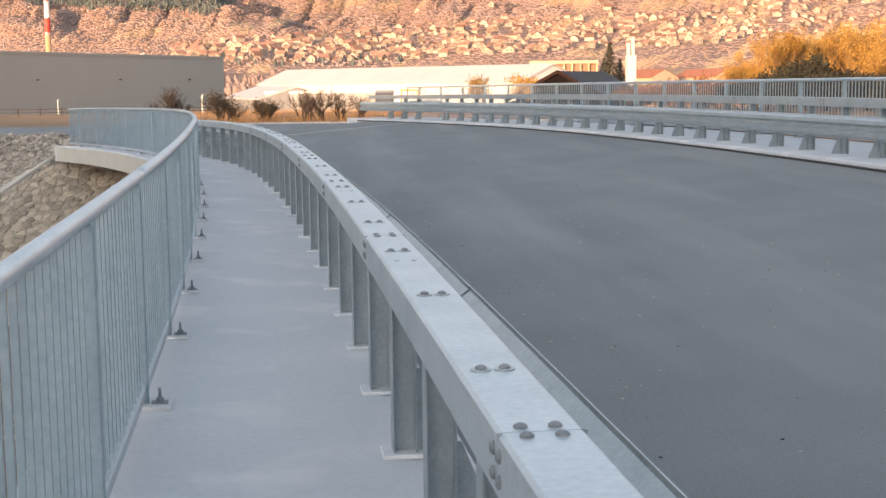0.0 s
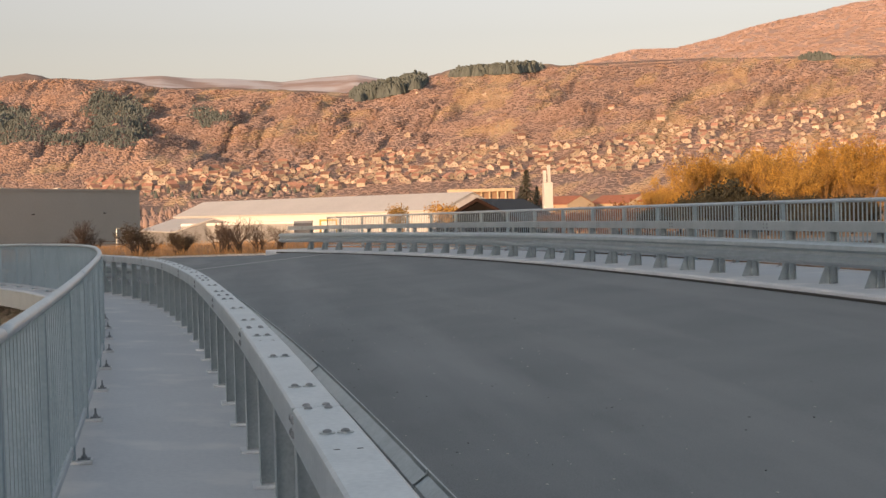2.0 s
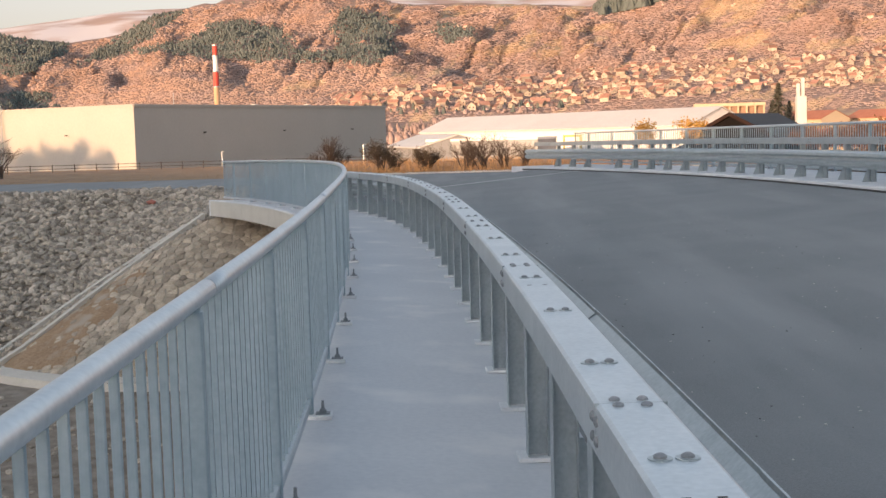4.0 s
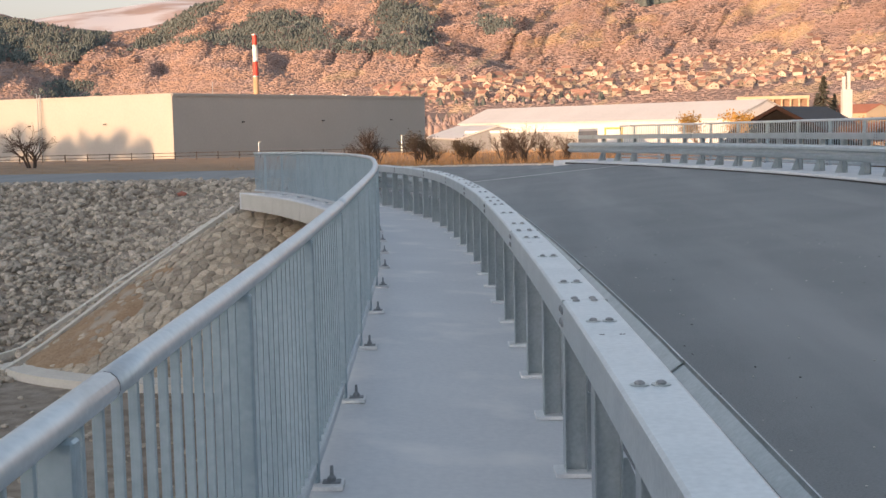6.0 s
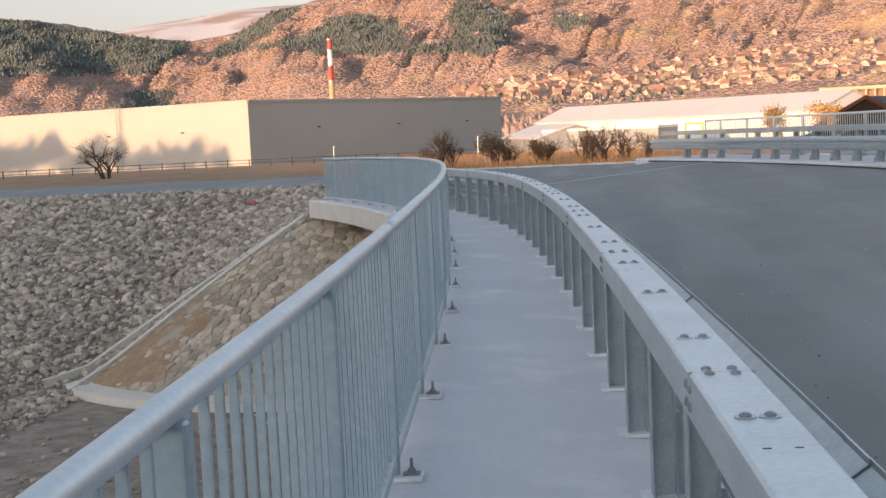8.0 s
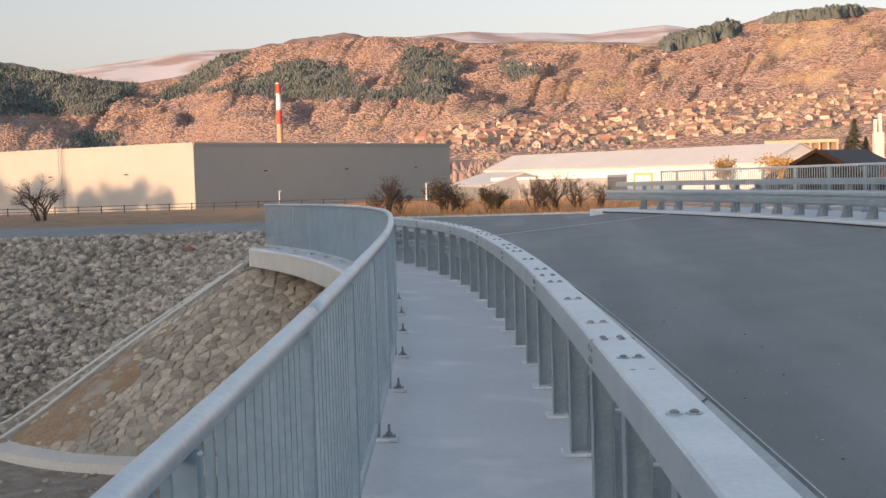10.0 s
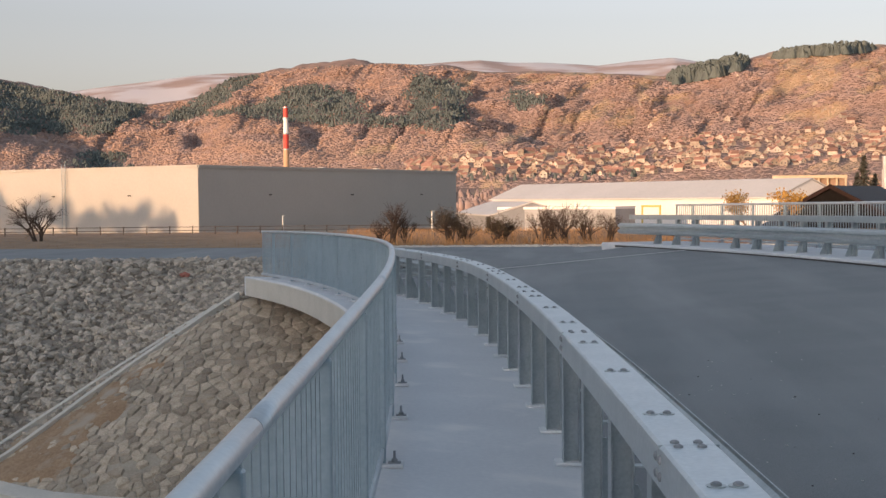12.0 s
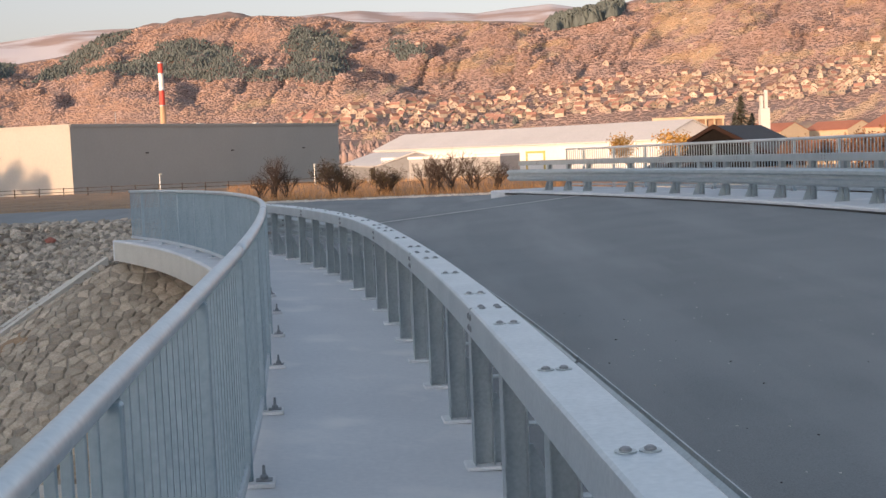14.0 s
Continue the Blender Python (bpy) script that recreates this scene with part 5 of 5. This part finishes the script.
far_village = thing("village", "hillside rows of pale houses with red tile roofs", "village", kind="stuff")
for q, mm in (("wall", PLASTER_ALL), ("roof", VTILE_ALL), ("window", PANE)):
    kinds = [tri_template(next(c for c in h.children_recursive if c.name.split(".")[0] == q).data) for h in hs]
    scatter(q, kinds, [(a[3], a[4]) for a in houses[300:]], mm, far_village, kind="stuff")

# woods
def tuft(seed):
    """A rounded leafless crown, uneven in outline."""
    rng = random.Random(seed)
    bm = bmesh.new()
    bmesh.ops.create_icosphere(bm, subdivisions=1, radius=1)
    for v in bm.verts:
        v.co *= rng.uniform(.6, 1.25)
        v.co.z = v.co.z * .9 + .45
    bmesh.ops.triangulate(bm, faces=bm.faces)
    return template(bm)


tufts = [tuft(i) for i in range(8)]
cone_bm = []
for i in range(3):
    bm = bmesh.new()
    bmesh.ops.create_cone(bm, cap_ends=False, segments=6, radius1=1.15, radius2=0.14, depth=2.4, matrix=Matrix.Translation((0, 0, 1.3)))
    for v in bm.verts:
        v.co.x += random.Random(i * 9 + v.index).gauss(0, .14)
        v.co.y += random.Random(i * 5 + v.index).gauss(0, .14)
    cone_bm.append(template(bm))
# far tree colours muted and lightened to stand in for distance haze
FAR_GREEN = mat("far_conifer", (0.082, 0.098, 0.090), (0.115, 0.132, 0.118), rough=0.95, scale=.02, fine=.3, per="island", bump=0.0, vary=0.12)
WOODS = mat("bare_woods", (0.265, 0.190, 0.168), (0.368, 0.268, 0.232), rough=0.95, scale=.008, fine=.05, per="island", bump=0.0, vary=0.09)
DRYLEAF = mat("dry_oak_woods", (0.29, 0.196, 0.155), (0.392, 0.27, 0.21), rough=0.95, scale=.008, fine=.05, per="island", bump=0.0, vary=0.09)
rt = random.Random(5)
wood, oak, con, meadow = [], [], [], []
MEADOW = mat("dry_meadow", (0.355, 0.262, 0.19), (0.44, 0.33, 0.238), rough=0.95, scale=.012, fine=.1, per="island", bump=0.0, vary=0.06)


# outlines of the conifer stands: bearing and height angle, in degrees
STANDS = (
    ((-6.2, 5.3), (-5.7, 5.5), (-4.2, 5.0), (-3.9, 3.7), (-4.6, 3.0), (-6.2, 3.2)),
    ((-9.9, 4.9), (-8.6, 4.6), (-8.5, 3.8), (-6.2, 3.6), (-6.2, 3.2), (-9.9, 3.4)),
    ((-15.0, 3.8), (-12.0, 4.5), (-11.4, 5.0), (-8.7, 4.8), (-8.6, 3.5), (-10.7, 3.4)),
    ((-17.2, 3.3), (-15.3, 3.7), (-14.0, 4.5), (-12.7, 5.5), (-14.2, 5.3), (-15.3, 4.5)),
    # western hillside: dark trees, and its blue shadow put in as this stand
    ((-27, 5.6), (-22.2, 4.8), (-19.5, 4.4), (-17.4, 4.15), (-19.1, 2.9), (-27, 3.0)),
    ((-21.2, 1.6), (-20.1, 2.2), (-18.6, 2.2), (-18.4, 1.4)),
    ((-2.1, 4.8), (-0.3, 4.4), (-1.0, 3.7)),
)


def stand(az, el):
    """Whether a dark conifer stand grows here."""
    az += .35 * noise.noise(Vector((az * 1.3, el * 1.6, 2)))
    el += .22 * noise.noise(Vector((az * 1.5, el * 2.0, 8)))
    for outline in STANDS:
        inside = False
        for (a0, e0), (a1, e1) in zip(outline, outline[1:] + outline[:1]):
            if (e0 > el) != (e1 > el) and az < a0 + (a1 - a0) * (el - e0) / (e1 - e0):
                inside = not inside
        if inside:
            return True
    return False


N_TREES = 120000
t_az = np.array([rt.uniform(-26, 31) for _ in range(N_TREES)])
t_el = np.array([rt.uniform(0.5, 6.2) for _ in range(N_TREES)])
t_open = open_land(t_az, t_el)
t_kind = soft_noise(t_az * 1.2, t_el * 3.2, 51)
t_hedge = soft_noise(t_az * .88 + t_el * .47, (t_el * .88 - t_az * .47) * 7, 61, 2)
t_top = np.interp(t_az, SKY_AZ, SKY_EL)
t_vill = np.interp(t_az, [-6.5, -3, 0, 3, 8, 12, 16, 22, 29], [1.0, 1.95, 2.15, 2.4, 2.7, 2.7, 2.7, 3.6, 4.0])
for az, el, bare_ground, kind_n, hedge, top_el, vill in zip(t_az.tolist(), t_el.tolist(), t_open.tolist(), t_kind.tolist(), t_hedge.tolist(), t_top.tolist(), t_vill.tolist()):
    if el > top_el - .02:
        continue
    fade = rt.gauss(0, .08)
    if stand(az + fade, el + fade * .5):
        if rt.random() < .85:
            x, y, z, r = on_hill(az, el)
            for _ in range(2):
                s = rt.uniform(.8, 1.4) * r / 1500
                con.append((rt.randrange(3), trs(x + rt.gauss(0, 4), y + rt.gauss(0, 4), z - 1, s * 1.3, s * 1.3, s * rt.uniform(.8, 1.15), Euler((0, 0, rt.uniform(0, 6))))))
        continue
    if bare_ground > 0 and not (hedge > .42 and rt.random() < .6) and rt.random() > .05:
        x, y, z, r = on_hill(az, el)
        s = rt.uniform(.8, 1.3) * (r / 1500) ** .8
        meadow.append((rt.randrange(8), trs(x, y, z - s * .2, s * 2.1, s * 2.1, s * .42, Euler((0, 0, rt.uniform(0, 6))))))
        continue
    if el < vill and az > -6 and rt.random() > .42:
        continue
    x, y, z, r = on_hill(az, el)
    s = rt.uniform(.6, 1.5) * (r / 1500) ** .8
    broad = 1.65 if az < -4 else 2.05
    tall = rt.uniform(.4, .72) * (1.25 if az < -4 else 1)
    row = (rt.randrange(8), trs(x, y, z - s * .3, s * broad, s * broad, s * tall, Euler((0, 0, rt.uniform(0, 6)))))
    (oak if (az < -4 and el > 1.6 and kind_n > -.15) or kind_n > .35 else wood).append(row)
# dark trees at the foot of the village
for _ in range(170):
    az = rt.uniform(-4.5, 3.5)
    x, y, z, r = on_hill(az, rt.uniform(.75, 1.12))
    s = rt.uniform(.7, 1.5)
    (con if rt.random() < .2 else wood).append((rt.randrange(3), trs(x, y, z - .5, s, s, s * rt.uniform(.9, 1.4), Euler((0, 0, rt.uniform(0, 6))))))
# bare trees on the plain below the village, and scrub on the far mountain
for _ in range(1700):
    az, r = radians(rt.uniform(-9, 14)), rt.uniform(400, 560)
    x, y = r * math.sin(az), 8 + r * math.cos(az)
    s = rt.uniform(1.1, 2.1)
    wood.append((rt.randrange(8), trs(x, y, float(full_z(x, y)) - .3, s * .62, s * .62, s * rt.uniform(1.5, 2.3), Euler((0, 0, rt.uniform(0, 6))))))
s_az = np.radians([rt.uniform(13, 32) for _ in range(9000)])
s_r = np.array([rt.uniform(2600, 3950) for _ in range(9000)])
s_x, s_y = s_r * np.sin(s_az), 8 + s_r * np.cos(s_az)
for x, y, z in zip(s_x.tolist(), s_y.tolist(), full_z(s_x, s_y).tolist()):
    s = rt.uniform(3, 7)
    wood.append((rt.randrange(8), trs(x, y, z - s * .4, s * 2.1, s * 2.1, s * .5, Euler((0, 0, rt.uniform(0, 6))))))
# pine woods along the skyline
for a0, a1, hgt, deep, count in ((4.9, 8.35, 2.1, .45, 900), (9.3, 13.5, 1.75, .16, 620), (24.3, 25.8, 1.5, .12, 150), (26.4, 27.0, .8, .05, 14), (14, 24, .55, .03, 30), (-12, 3, .5, .03, 60)):
    for _ in range(count):
        az = rt.uniform(a0, a1)
        edge = min(1.0, .45 + min(az - a0, a1 - az) * 1.1)
        x, y, z, r = on_hill(az, np.interp(az, SKY_AZ, SKY_EL) - rt.random() * deep * edge - .02)
        s = rt.uniform(1.9, 2.7) * hgt * edge
        con.append((rt.randrange(3), trs(x, y, z - 1, s, s, s * rt.uniform(.85, 1.15), Euler((0, 0, rt.uniform(0, 6))))))
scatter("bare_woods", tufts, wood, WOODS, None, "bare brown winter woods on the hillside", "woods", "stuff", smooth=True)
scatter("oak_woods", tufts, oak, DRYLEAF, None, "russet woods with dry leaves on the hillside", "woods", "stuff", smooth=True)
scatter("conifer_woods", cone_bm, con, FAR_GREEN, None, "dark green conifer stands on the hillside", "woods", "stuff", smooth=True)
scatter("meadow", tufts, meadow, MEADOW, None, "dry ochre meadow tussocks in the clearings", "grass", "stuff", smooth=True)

# grit on the carriageway beside the guardrail
PALE_GRIT = mat("pale_grit", (0.50, 0.47, 0.42), (0.62, 0.59, 0.54), rough=0.9)
rq = random.Random(77)
for label, mm, count in (("pale stone chips on the asphalt", PALE_GRIT, 420), ("dark crumbs of asphalt on the road", DARK, 160)):
    rows = []
    for _ in range(count):
        x, y, z = road_point(rq.uniform(24, 60), .03 + .55 * rq.random() ** 2)
        q = rq.uniform(.006, .022)
        rows.append((rq.randrange(7), trs(x, y, z + q * .2, q * 1.4, q, q * .7, Euler((0, 0, rq.uniform(0, 6))))))
    scatter("grit", stone_t, rows, mm, None, label, "grit", "stuff")
